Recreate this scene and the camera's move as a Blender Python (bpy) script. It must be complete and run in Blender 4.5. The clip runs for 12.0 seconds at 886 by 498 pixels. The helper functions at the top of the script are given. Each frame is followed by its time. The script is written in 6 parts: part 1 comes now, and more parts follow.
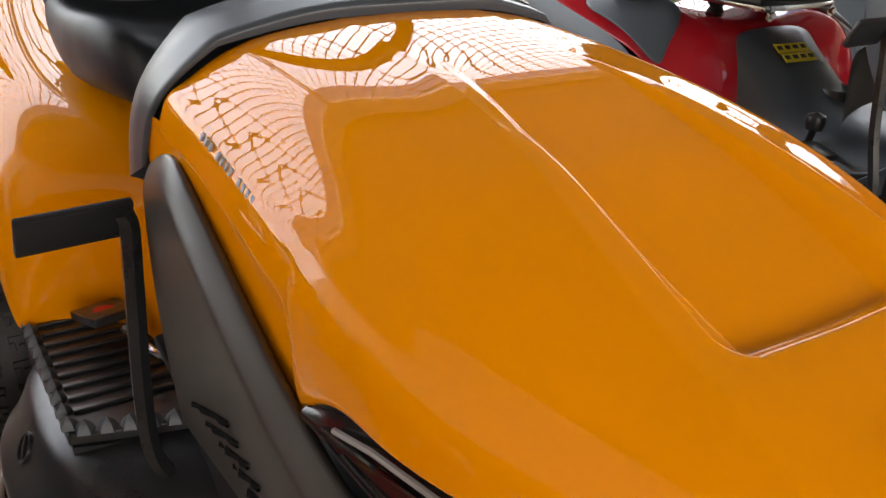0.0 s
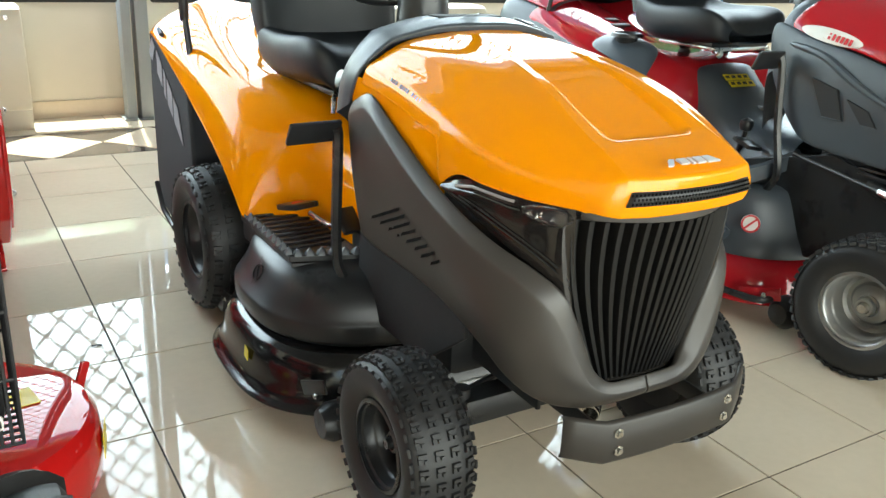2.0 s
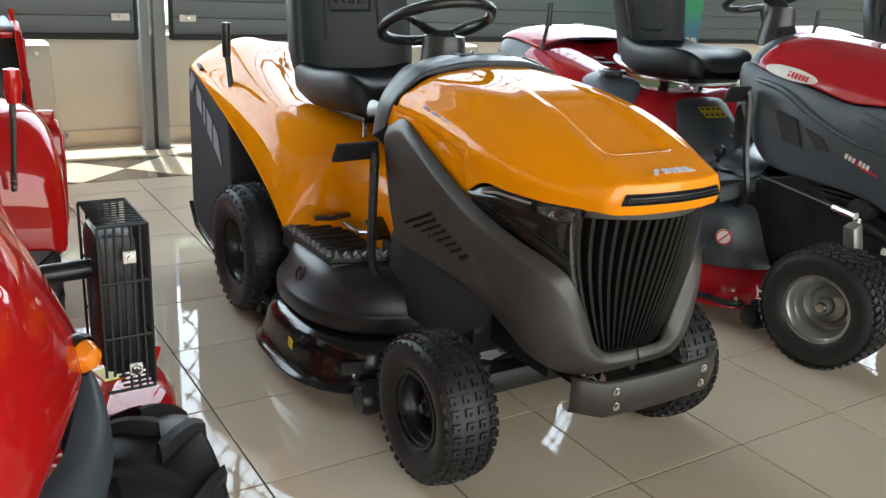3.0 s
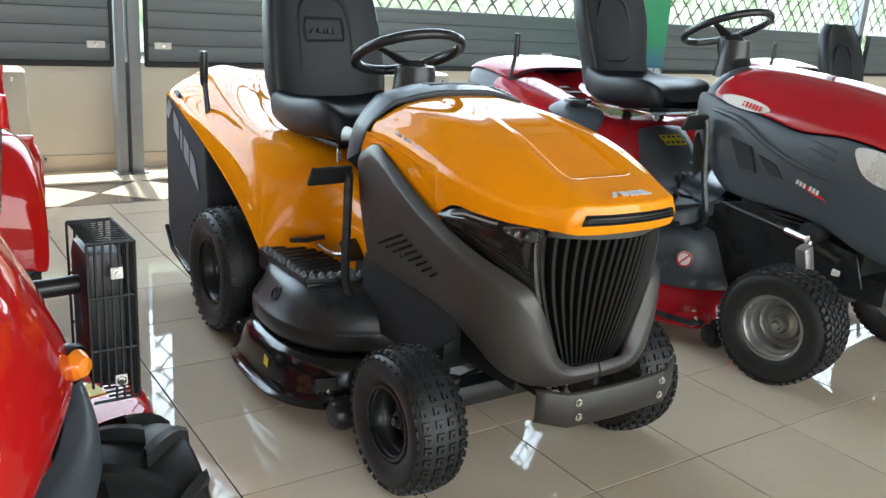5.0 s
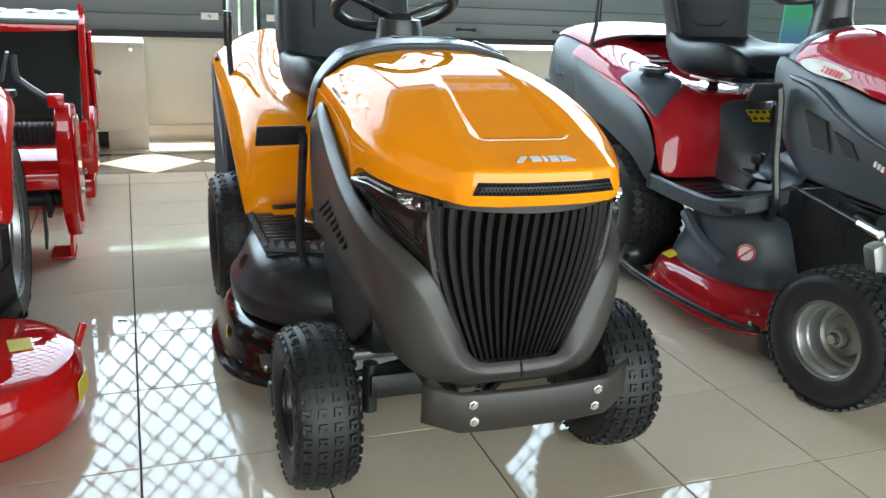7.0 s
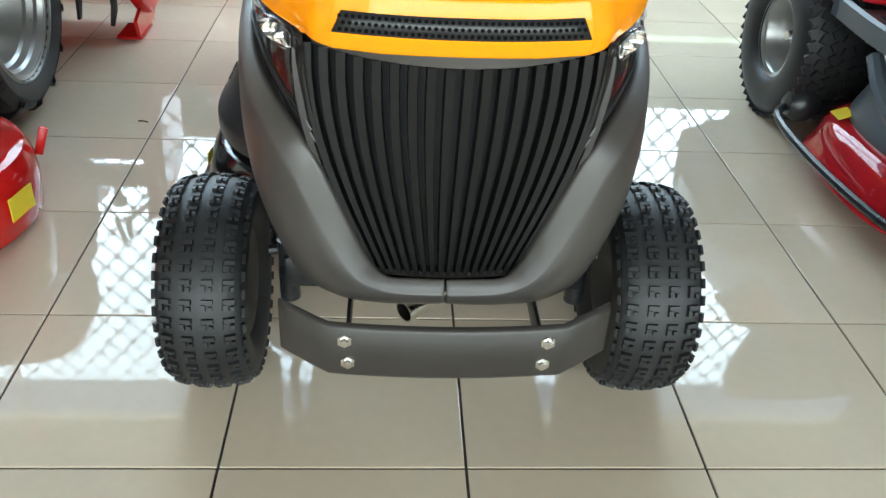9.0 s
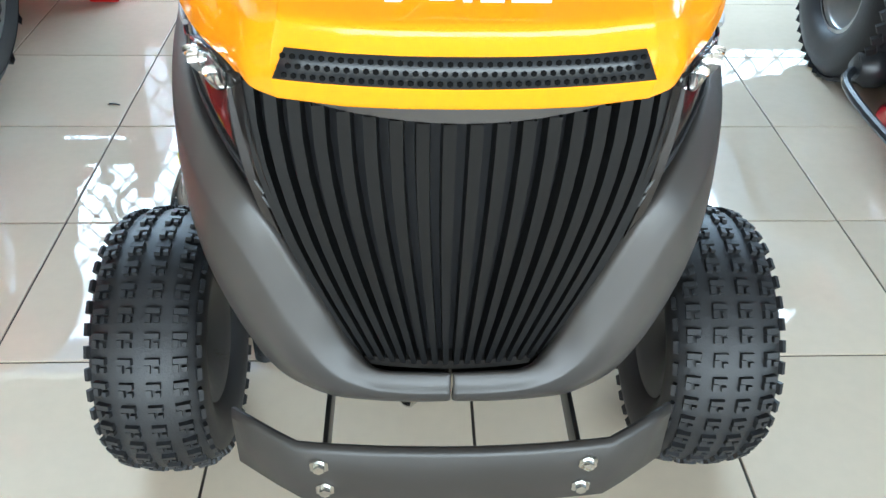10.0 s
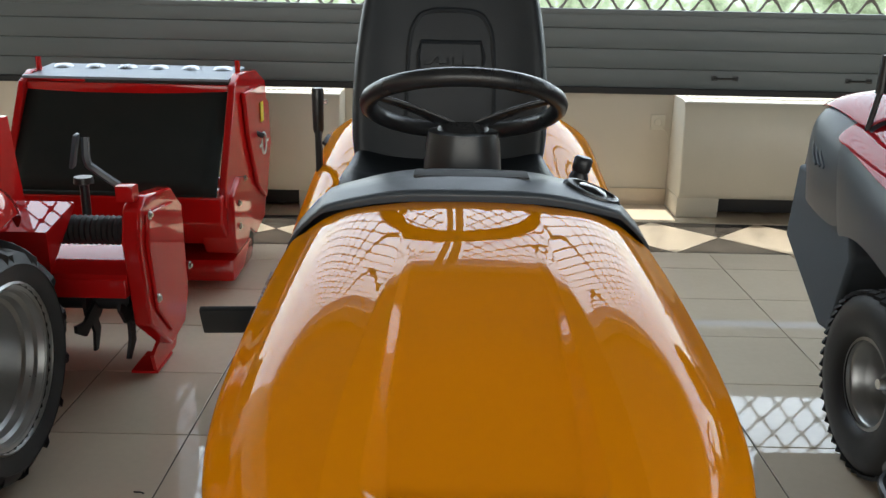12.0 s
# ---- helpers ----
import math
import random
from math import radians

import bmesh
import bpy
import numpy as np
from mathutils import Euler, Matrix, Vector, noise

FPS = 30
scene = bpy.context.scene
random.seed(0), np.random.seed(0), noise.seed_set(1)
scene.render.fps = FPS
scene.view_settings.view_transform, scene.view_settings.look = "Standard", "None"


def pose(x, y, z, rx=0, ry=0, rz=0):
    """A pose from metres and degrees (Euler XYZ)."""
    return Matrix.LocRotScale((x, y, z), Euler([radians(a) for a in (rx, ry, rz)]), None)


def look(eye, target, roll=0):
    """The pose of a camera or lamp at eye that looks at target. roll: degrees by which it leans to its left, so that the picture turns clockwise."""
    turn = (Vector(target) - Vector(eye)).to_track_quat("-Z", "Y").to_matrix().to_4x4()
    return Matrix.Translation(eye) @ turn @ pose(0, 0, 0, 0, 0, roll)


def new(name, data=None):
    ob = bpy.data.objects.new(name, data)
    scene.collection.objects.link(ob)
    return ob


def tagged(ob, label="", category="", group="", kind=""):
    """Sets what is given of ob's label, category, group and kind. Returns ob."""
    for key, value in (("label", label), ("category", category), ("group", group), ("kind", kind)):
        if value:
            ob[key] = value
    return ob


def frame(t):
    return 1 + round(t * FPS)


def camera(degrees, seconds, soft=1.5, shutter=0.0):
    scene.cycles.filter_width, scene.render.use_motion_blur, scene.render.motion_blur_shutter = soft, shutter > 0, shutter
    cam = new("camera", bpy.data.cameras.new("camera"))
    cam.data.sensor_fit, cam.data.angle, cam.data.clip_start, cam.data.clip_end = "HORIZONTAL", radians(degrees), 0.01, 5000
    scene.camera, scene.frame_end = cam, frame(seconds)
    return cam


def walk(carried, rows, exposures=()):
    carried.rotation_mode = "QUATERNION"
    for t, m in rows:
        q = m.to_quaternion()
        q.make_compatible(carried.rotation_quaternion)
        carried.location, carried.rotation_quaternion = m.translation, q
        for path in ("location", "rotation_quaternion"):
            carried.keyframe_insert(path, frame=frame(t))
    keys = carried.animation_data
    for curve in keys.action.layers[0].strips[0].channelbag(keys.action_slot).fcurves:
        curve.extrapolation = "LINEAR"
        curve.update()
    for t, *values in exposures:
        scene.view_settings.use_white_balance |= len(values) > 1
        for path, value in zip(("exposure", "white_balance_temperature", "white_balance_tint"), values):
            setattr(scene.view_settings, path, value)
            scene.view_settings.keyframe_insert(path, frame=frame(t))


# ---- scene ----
cam = camera(54.7, 12.0)
PATH = [
    (0, (-0.576, -0.219, 1.122), (0.443, 1.29, 0.294), 2.5),
    (0.5, (-0.681, -0.498, 1.138), (0.301, 1.063, 0.364), 2.1),
    (1, (-0.84, -0.692, 1.143), (0.118, 0.895, 0.393), 2.3),
    (1.5, (-1.026, -0.85, 1.154), (-0.059, 0.738, 0.418), 2.7),
    (2, (-1.171, -1.053, 1.176), (-0.192, 0.545, 0.476), 2.9),
    (2.5, (-1.304, -1.213, 1.2), (-0.305, 0.396, 0.557), 3.0),
    (3, (-1.452, -1.313, 1.208), (-0.425, 0.287, 0.588), 3.3),
    (5, (-1.505, -1.399, 1.22), (-0.415, 0.183, 0.664), 3.8),
    (5.5, (-1.497, -1.406, 1.217), (-0.414, 0.182, 0.667), 3.4),
    (6, (-1.354, -1.444, 1.189), (-0.321, 0.173, 0.625), 2.9),
    (6.5, (-1.085, -1.522, 1.185), (-0.249, 0.193, 0.584), 1.9),
    (6.7, (-0.974, -1.505, 1.163), (-0.196, 0.236, 0.561), 2.3),
    (8.3, (-0.17, -1.342, 1.117), (-0.039, 0.476, 0.293), 2.9),
    (8.5, (-0.156, -1.215, 1.09), (-0.032, 0.548, 0.154), 3.1),
    (9, (-0.133, -1.004, 1.078), (-0.01, 0.677, 0.001), 3.2),
    (9.5, (-0.104, -0.775, 1.043), (0.008, 0.798, -0.189), 2.9),
    (10, (-0.096, -0.659, 1.055), (-0.025, 0.93, -0.157), 1.3),
    (10.5, (-0.1, -0.613, 1.155), (-0.063, 1.115, 0.149), 1.7),
    (11, (-0.101, -0.577, 1.225), (-0.083, 1.269, 0.456), 1.5),
    (11.5, (-0.105, -0.555, 1.288), (-0.095, 1.36, 0.712), 1.3),
    (12, (-0.094, -0.563, 1.263), (-0.095, 1.347, 0.67), 1.2),
]
EXPOSURES = [
    (0, 0.90, 7100, 17), (0.5, 0.88, 6850, 9), (1, 1.40, 6700, 4), (1.5, 1.74, 6350, -7), (2, 1.64, 6350, -1), (2.5, 1.40, 6250, 1), (3, 0.98, 6350, 6),
    (5, 1.16, 6000, 4), (5.5, 1.12, 5850, 4), (6, 1.10, 5850, 4), (6.5, 1.22, 5850, 2), (8.3, 1.45, 5850, -1), (9, 1.67, 5800, -2),
    (9.5, 1.97, 5550, -2), (10, 2.15, 5350, 0), (10.5, 1.54, 5500, -9), (11, 1.07, 6100, 0), (11.5, 0.65, 6250, 5), (12, 0.30, 6400, 8),
]
walk(cam, [(t, look(eye, target, roll)) for t, eye, target, roll in PATH], EXPOSURES)

# ---- world, sun, the north windows' light and an added south fill ----
SUN_EL, SUN_AZ = 79.0, 8.0
world = bpy.data.worlds.new("sky")
scene.world = world
world.use_nodes = True
wn = world.node_tree.nodes
sky = wn.new("ShaderNodeTexSky")
sky.sky_type, sky.sun_disc = "NISHITA", False
sky.sun_elevation, sky.sun_rotation = radians(SUN_EL), radians(SUN_AZ)
wn["Background"].inputs["Strength"].default_value = 0.15
world.node_tree.links.new(sky.outputs["Color"], wn["Background"].inputs["Color"])

sun = new("sun", bpy.data.lights.new("sun", "SUN"))
sun.data.energy, sun.data.angle, sun.data.color = 5.0, radians(0.6), (1.0, 0.95, 0.87)
SUN_DIR = Vector((math.sin(radians(SUN_AZ)) * math.cos(radians(SUN_EL)), math.cos(radians(SUN_AZ)) * math.cos(radians(SUN_EL)), math.sin(radians(SUN_EL))))
sun.matrix_world = look(SUN_DIR * 20, (0, 0, 0))


def area_light(name, centre, target, wide, high, watts, colour):
    lamp = new(name, bpy.data.lights.new(name, "AREA"))
    lamp.data.shape, lamp.data.size, lamp.data.size_y = "RECTANGLE", wide, high
    lamp.data.energy, lamp.data.color = watts, colour
    lamp.matrix_world = look(centre, target)
    return lamp


area_light("area_light", (3.8, 4.80, 2.60), (3.8, 3.0, 2.56), 18.0, 2.85, 500, (0.86, 0.95, 1.0))
# warm fill added from behind the camera; its window is assumed, never seen
area_light("area_light", (1.6, -6.4, 1.95), (1.6, 0.0, 1.4), 11.2, 2.8, 250, (1.0, 0.925, 0.81))

# ---- materials ----


def shader(name, colour, rough=0.5, metal=0.0, coat=0.0, vary=0.12, size=6.0, fine=120.0, bump=0.0, rough_vary=0.08, second=None, spread=0.0, specular=0.5):
    """A surface with broad stains and fine grain, at real-world size."""
    m = bpy.data.materials.new(name)
    m.use_nodes = True
    n, l = m.node_tree.nodes, m.node_tree.links
    b = n["Principled BSDF"]
    b.inputs["Metallic"].default_value = metal
    b.inputs["Coat Weight"].default_value = coat
    b.inputs["Coat Roughness"].default_value = 0.006
    b.inputs["Specular IOR Level"].default_value = specular
    tc = n.new("ShaderNodeTexCoord")
    geo = n.new("ShaderNodeNewGeometry")
    broad, grain = n.new("ShaderNodeTexNoise"), n.new("ShaderNodeTexNoise")
    broad.inputs["Scale"].default_value, broad.inputs["Detail"].default_value = size, 5
    grain.inputs["Scale"].default_value, grain.inputs["Detail"].default_value = fine, 3
    for t in (broad, grain):
        l.new(geo.outputs["Position"], t.inputs["Vector"])
    mix = n.new("ShaderNodeMix")
    mix.data_type = "RGBA"
    dark = tuple(c * (1 - vary) for c in colour)
    light = second or tuple(min(1, c * (1 + vary)) for c in colour)
    mix.inputs["A"].default_value, mix.inputs["B"].default_value = (*dark, 1), (*light, 1)
    add = n.new("ShaderNodeMath")
    add.operation = "MULTIPLY_ADD"
    l.new(grain.outputs["Fac"], add.inputs[0])
    add.inputs[1].default_value = 0.35
    l.new(broad.outputs["Fac"], add.inputs[2])
    ramp = n.new("ShaderNodeMapRange")
    ramp.inputs["From Min"].default_value, ramp.inputs["From Max"].default_value = 0.4, 0.95
    l.new(add.outputs[0], ramp.inputs["Value"])
    l.new(ramp.outputs["Result"], mix.inputs["Factor"])
    out = mix.outputs["Result"]
    if spread:
        info = n.new("ShaderNodeObjectInfo")
        hsv = n.new("ShaderNodeHueSaturation")
        mr = n.new("ShaderNodeMapRange")
        mr.inputs["To Min"].default_value, mr.inputs["To Max"].default_value = 1 - spread, 1 + spread
        l.new(info.outputs["Random"], mr.inputs["Value"])
        l.new(mr.outputs["Result"], hsv.inputs["Value"])
        l.new(out, hsv.inputs["Color"])
        out = hsv.outputs["Color"]
    l.new(out, b.inputs["Base Color"])
    rr = n.new("ShaderNodeMapRange")
    rr.inputs["To Min"].default_value, rr.inputs["To Max"].default_value = max(0.02, rough - rough_vary), min(1, rough + rough_vary)
    l.new(ramp.outputs["Result"], rr.inputs["Value"])
    l.new(rr.outputs["Result"], b.inputs["Roughness"])
    if bump:
        bp = n.new("ShaderNodeBump")
        bp.inputs["Strength"].default_value, bp.inputs["Distance"].default_value = bump, 0.002
        l.new(grain.outputs["Fac"], bp.inputs["Height"])
        l.new(bp.outputs["Normal"], b.inputs["Normal"])
    return m


YELLOW = shader("yellow_paint", (0.94, 0.313, 0.0010), 0.5, coat=0.72, vary=0.03, size=3, rough_vary=0.04, specular=0.0)
RED = shader("red_paint", (0.52, 0.010, 0.010), 0.5, coat=1.0, vary=0.06, size=3, rough_vary=0.04, specular=0.0)
DARKRED = shader("dark_red_paint", (0.42, 0.012, 0.020), 0.5, coat=1.0, vary=0.06, size=3, rough_vary=0.04, specular=0.0)
COWL = shader("grey_plastic", (0.049, 0.044, 0.040), 0.36, vary=0.10, size=5, fine=900, bump=0.12)
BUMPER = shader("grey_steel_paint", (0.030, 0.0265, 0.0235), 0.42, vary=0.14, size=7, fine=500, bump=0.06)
SLATE = shader("slate_plastic", (0.062, 0.075, 0.090), 0.34, vary=0.08, size=5, fine=900, bump=0.10)
BLACK = shader("black_plastic", (0.018, 0.019, 0.021), 0.31, vary=0.2, size=8, fine=700, bump=0.08)
GLOSS = shader("black_gloss", (0.006, 0.006, 0.007), 0.12, coat=0.6, vary=0.2, size=8)
DECK = shader("black_deck_paint", (0.009, 0.009, 0.010), 0.17, coat=0.35, vary=0.25, size=7)
RUBBER = shader("tyre_rubber", (0.014, 0.014, 0.015), 0.52, vary=0.35, size=14, fine=300, bump=0.25)
LEATHER = shader("seat_vinyl", (0.010, 0.0135, 0.018), 0.45, vary=0.15, size=9, fine=420, bump=0.35)
CHROME = shader("chrome", (0.90, 0.89, 0.87), 0.07, metal=1.0, vary=0.03, rough_vary=0.03)
STEEL = shader("bright_steel", (0.62, 0.61, 0.58), 0.25, metal=1.0, vary=0.1)
SILVER = shader("silver_paint", (0.40, 0.40, 0.39), 0.34, metal=0.75, vary=0.08, size=10)
BADGE = shader("silver_badge", (0.62, 0.61, 0.60), 0.30, metal=0.2, vary=0.06)
FABRIC = shader("bag_fabric", (0.030, 0.033, 0.040), 0.85, vary=0.2, size=10, fine=900, bump=0.5)
BAGGREY = shader("grey_bag_fabric", (0.070, 0.085, 0.100), 0.7, vary=0.12, size=8, fine=900, bump=0.3)
GREENNET = shader("green_canvas", (0.004, 0.008, 0.007), 0.7, vary=0.25, size=7, fine=600, bump=0.4)
ORANGE = shader("amber_lens", (0.85, 0.25, 0.01), 0.15, coat=0.8, vary=0.08)
LABELY = shader("yellow_label", (0.80, 0.62, 0.02), 0.4, vary=0.05)
LABELW = shader("white_label", (0.78, 0.76, 0.72), 0.4, vary=0.05)
SMOKE = shader("smoked_cover", (0.016, 0.0135, 0.0125), 0.16, coat=0.25, vary=0.15, size=8)
RIB = shader("black_grille_plastic", (0.0085, 0.0083, 0.0083), 0.42, vary=0.12, size=5, fine=900, bump=0.1, specular=0.25)
PRINT = shader("grey_print", (0.30, 0.28, 0.27), 0.4, vary=0.05)
INK = shader("label_ink", (0.03, 0.03, 0.03), 0.5, vary=0.1)
REDMARK = shader("red_mark", (0.62, 0.02, 0.03), 0.35, vary=0.08)
TILE = shader("polished_tile", (0.66, 0.560, 0.425), 0.028, coat=0.0, vary=0.06, size=2.5, fine=40, rough_vary=0.015, spread=0.05, specular=0.5)
DARKTILE = shader("dark_tile", (0.10, 0.085, 0.07), 0.08, vary=0.2, size=6, rough_vary=0.03)
GROUT = shader("grout", (0.045, 0.036, 0.03), 0.8, vary=0.3, size=10)
PLASTER = shader("cream_plaster", (0.60, 0.55, 0.46), 0.7, vary=0.05, size=2, fine=200, bump=0.15)
CEIL = shader("grey_ceiling", (0.07, 0.07, 0.07), 0.8, vary=0.03, size=2)
HEATER = shader("cream_enamel", (0.66, 0.62, 0.52), 0.35, vary=0.04, size=4)
SHUTTER = shader("grey_shutter", (0.125, 0.148, 0.158), 0.42, vary=0.08, size=3, fine=60)
POST = shader("grey_post_paint", (0.26, 0.285, 0.30), 0.40, vary=0.06, size=4)
GASKET = shader("black_gasket", (0.015, 0.015, 0.017), 0.6, vary=0.2)
LATTICE = shader("lattice_steel", (0.16, 0.145, 0.125), 0.5, metal=0.3, vary=0.15)
SPRING = shader("dull_spring", (0.035, 0.033, 0.032), 0.45, metal=0.5, vary=0.3)
GALV = shader("galvanised_sheet", (0.45, 0.48, 0.52), 0.3, metal=0.8, vary=0.12, size=12)
COVER = shader("dull_zinc", (0.20, 0.23, 0.27), 0.45, metal=0.3, vary=0.12, size=12)
# near-black that paints the shade inside slots and holes
SLOT_SHADE = shader("slot_shade", (0.004, 0.004, 0.004), 0.9, vary=0.2, specular=0.1)
ROPE = shader("dark_hose", (0.02, 0.02, 0.022), 0.55, vary=0.2)

LENS = bpy.data.materials.new("clear_lens")
LENS.use_nodes = True
LENS.node_tree.nodes["Principled BSDF"].inputs["Transmission Weight"].default_value = 1.0
LENS.node_tree.nodes["Principled BSDF"].inputs["Roughness"].default_value = 0.02
LENS.node_tree.nodes["Principled BSDF"].inputs["Base Color"].default_value = (0.9, 0.9, 0.9, 1)

# ---- mesh helpers ----


def part(name, bm, material, parent=None, label="", smooth=True, sub=0, solid=0.0, bevel=0.0, crease=False):
    """Links a bmesh as one mesh object under a thing, or at top level."""
    bmesh.ops.recalc_face_normals(bm, faces=bm.faces)
    me = bpy.data.meshes.new(name)
    bm.to_mesh(me)
    bm.free()
    if smooth:
        me.shade_smooth()
        if not sub:
            me.set_sharp_from_angle(angle=radians(38))
    me.materials.append(material)
    ob = new(name, me)
    if parent is not None:
        ob.parent = parent
    if label:
        ob["label"] = label
    if solid:
        s = ob.modifiers.new("thickness", "SOLIDIFY")
        s.thickness, s.offset = solid, -1
    if bevel:
        s = ob.modifiers.new("edges", "BEVEL")
        s.width, s.segments, s.limit_method = bevel, 2, "ANGLE"
    if sub:
        s = ob.modifiers.new("smooth", "SUBSURF")
        s.levels = s.render_levels = sub
    return ob


def thing(name, label, category, at=(0, 0, 0), rz=0.0, group="", kind=""):
    ob = new(name)
    ob.matrix_world = pose(*at, 0, 0, rz)
    return tagged(ob, label, category, group, kind)


def sheet(rows, wrap_u=False, wrap_v=False, bm=None):
    bm = bm or bmesh.new()
    vs = [[bm.verts.new(p) for p in row] for row in rows]
    nr, nc = len(vs), len(vs[0])
    for i in range(nr if wrap_u else nr - 1):
        for j in range(nc if wrap_v else nc - 1):
            q = [vs[i][j], vs[(i + 1) % nr][j], vs[(i + 1) % nr][(j + 1) % nc], vs[i][(j + 1) % nc]]
            q = list(dict.fromkeys(q))
            try:
                bm.faces.new(q)
            except ValueError:
                pass
    return bm


def mirrored(half):
    """A whole row from a half row that begins at the middle."""
    return [(-x, y, z) for x, y, z in reversed(half[1:])] + list(half)


def box(size, at=(0, 0, 0), bev=0.004, rot=(0, 0, 0), bm=None, taper=1.0):
    b2 = bmesh.new()
    bmesh.ops.create_cube(b2, size=1)
    for v in b2.verts:
        k = taper if v.co.z > 0 else 1.0
        v.co = Vector((v.co.x * size[0] * k, v.co.y * size[1] * k, v.co.z * size[2]))
    if bev:
        bmesh.ops.bevel(b2, geom=b2.edges[:], offset=bev, segments=2, affect="EDGES", profile=0.6)
    bmesh.ops.transform(b2, matrix=pose(*at, *rot), verts=b2.verts)
    if bm is None:
        return b2
    return joined(bm, b2)


def joined(bm, other):
    me = bpy.data.meshes.new("tmp")
    other.to_mesh(me)
    other.free()
    bm.from_mesh(me)
    bpy.data.meshes.remove(me)
    return bm


def tube(points, r, seg=8, bm=None, cap=True, closed=False):
    """A round bar along a line of points."""
    bm = bm or bmesh.new()
    pts = [Vector(p) for p in points]
    n = len(pts)
    rings, up = [], None
    for i, p in enumerate(pts):
        if closed:
            d = pts[(i + 1) % n] - pts[i - 1]
        else:
            d = pts[min(i + 1, n - 1)] - pts[max(i - 1, 0)]
        d.normalize()
        if up is None:
            up = Vector((0, 0, 1)) if abs(d.z) < 0.9 else Vector((1, 0, 0))
        s = d.cross(up).normalized()
        up = s.cross(d).normalized()
        rad = r[i] if isinstance(r, (list, tuple)) else r
        rings.append([bm.verts.new(p + rad * (math.cos(a) * s + math.sin(a) * up)) for a in (2 * math.pi * k / seg for k in range(seg))])
    for i in range(n if closed else n - 1):
        a, b = rings[i], rings[(i + 1) % n]
        for k in range(seg):
            bm.faces.new((a[k], a[(k + 1) % seg], b[(k + 1) % seg], b[k]))
    if cap and not closed:
        bm.faces.new(rings[0])
        bm.faces.new(rings[-1])
    return bm


def curve_pts(points, steps=6):
    """Catmull-Rom through the points."""
    p = [Vector(q) for q in points]
    p = [2 * p[0] - p[1]] + p + [2 * p[-1] - p[-2]]
    out = []
    for i in range(1, len(p) - 2):
        for k in range(steps):
            t = k / steps
            a, b, c, d = p[i - 1], p[i], p[i + 1], p[i + 2]
            out.append(0.5 * ((2 * b) + (c - a) * t + (2 * a - 5 * b + 4 * c - d) * t * t + (3 * b - a - 3 * c + d) * t ** 3))
    out.append(p[-2])
    return out


def lathe(profile, axis="z", seg=48, at=(0, 0, 0), bm=None, closed=False):
    """Turns a profile of (radius, along) round an axis."""
    rows = []
    for k in range(seg):
        a = 2 * math.pi * k / seg
        c, s = math.cos(a), math.sin(a)
        row = []
        for r, h in profile:
            p = {"z": (r * c, r * s, h), "x": (h, r * c, r * s), "y": (r * s, h, r * c)}[axis]
            row.append((p[0] + at[0], p[1] + at[1], p[2] + at[2]))
        rows.append(row)
    return sheet(rows, wrap_u=True, wrap_v=closed, bm=bm)


def plate(outline, thick, axis="x", at=0.0, bm=None):
    """A flat plate: an outline of two coordinates, pulled along an axis."""
    bm = bm or bmesh.new()

    def place(u, v, w):
        return {"x": (w, u, v), "y": (u, w, v), "z": (u, v, w)}[axis]
    a = [bm.verts.new(place(u, v, at)) for u, v in outline]
    b = [bm.verts.new(place(u, v, at + thick)) for u, v in outline]
    bm.faces.new(a)
    bm.faces.new(list(reversed(b)))
    n = len(a)
    for i in range(n):
        bm.faces.new((a[i], b[i], b[(i + 1) % n], a[(i + 1) % n]))
    return bm


def superellipse(a, b, cx, cy, z, n=40, e=2.6):
    out = []
    for k in range(n):
        t = 2 * math.pi * k / n
        c, s = math.cos(t), math.sin(t)
        out.append((cx + a * abs(c) ** (2 / e) * (1 if c >= 0 else -1), cy + b * abs(s) ** (2 / e) * (1 if s >= 0 else -1), z))
    return out


def bolt(parent, at, axis="y", r=0.011, h=0.010, name="bolt"):
    bm = lathe([(0, -h), (r * 0.75, -h), (r * 0.8, -h * 0.4), (r * 1.35, -h * 0.35), (r * 1.4, 0), (0, 0)], axis, 6, at)
    return part(name, bm, STEEL, parent, "zinc hex bolt")


TREADS = {}


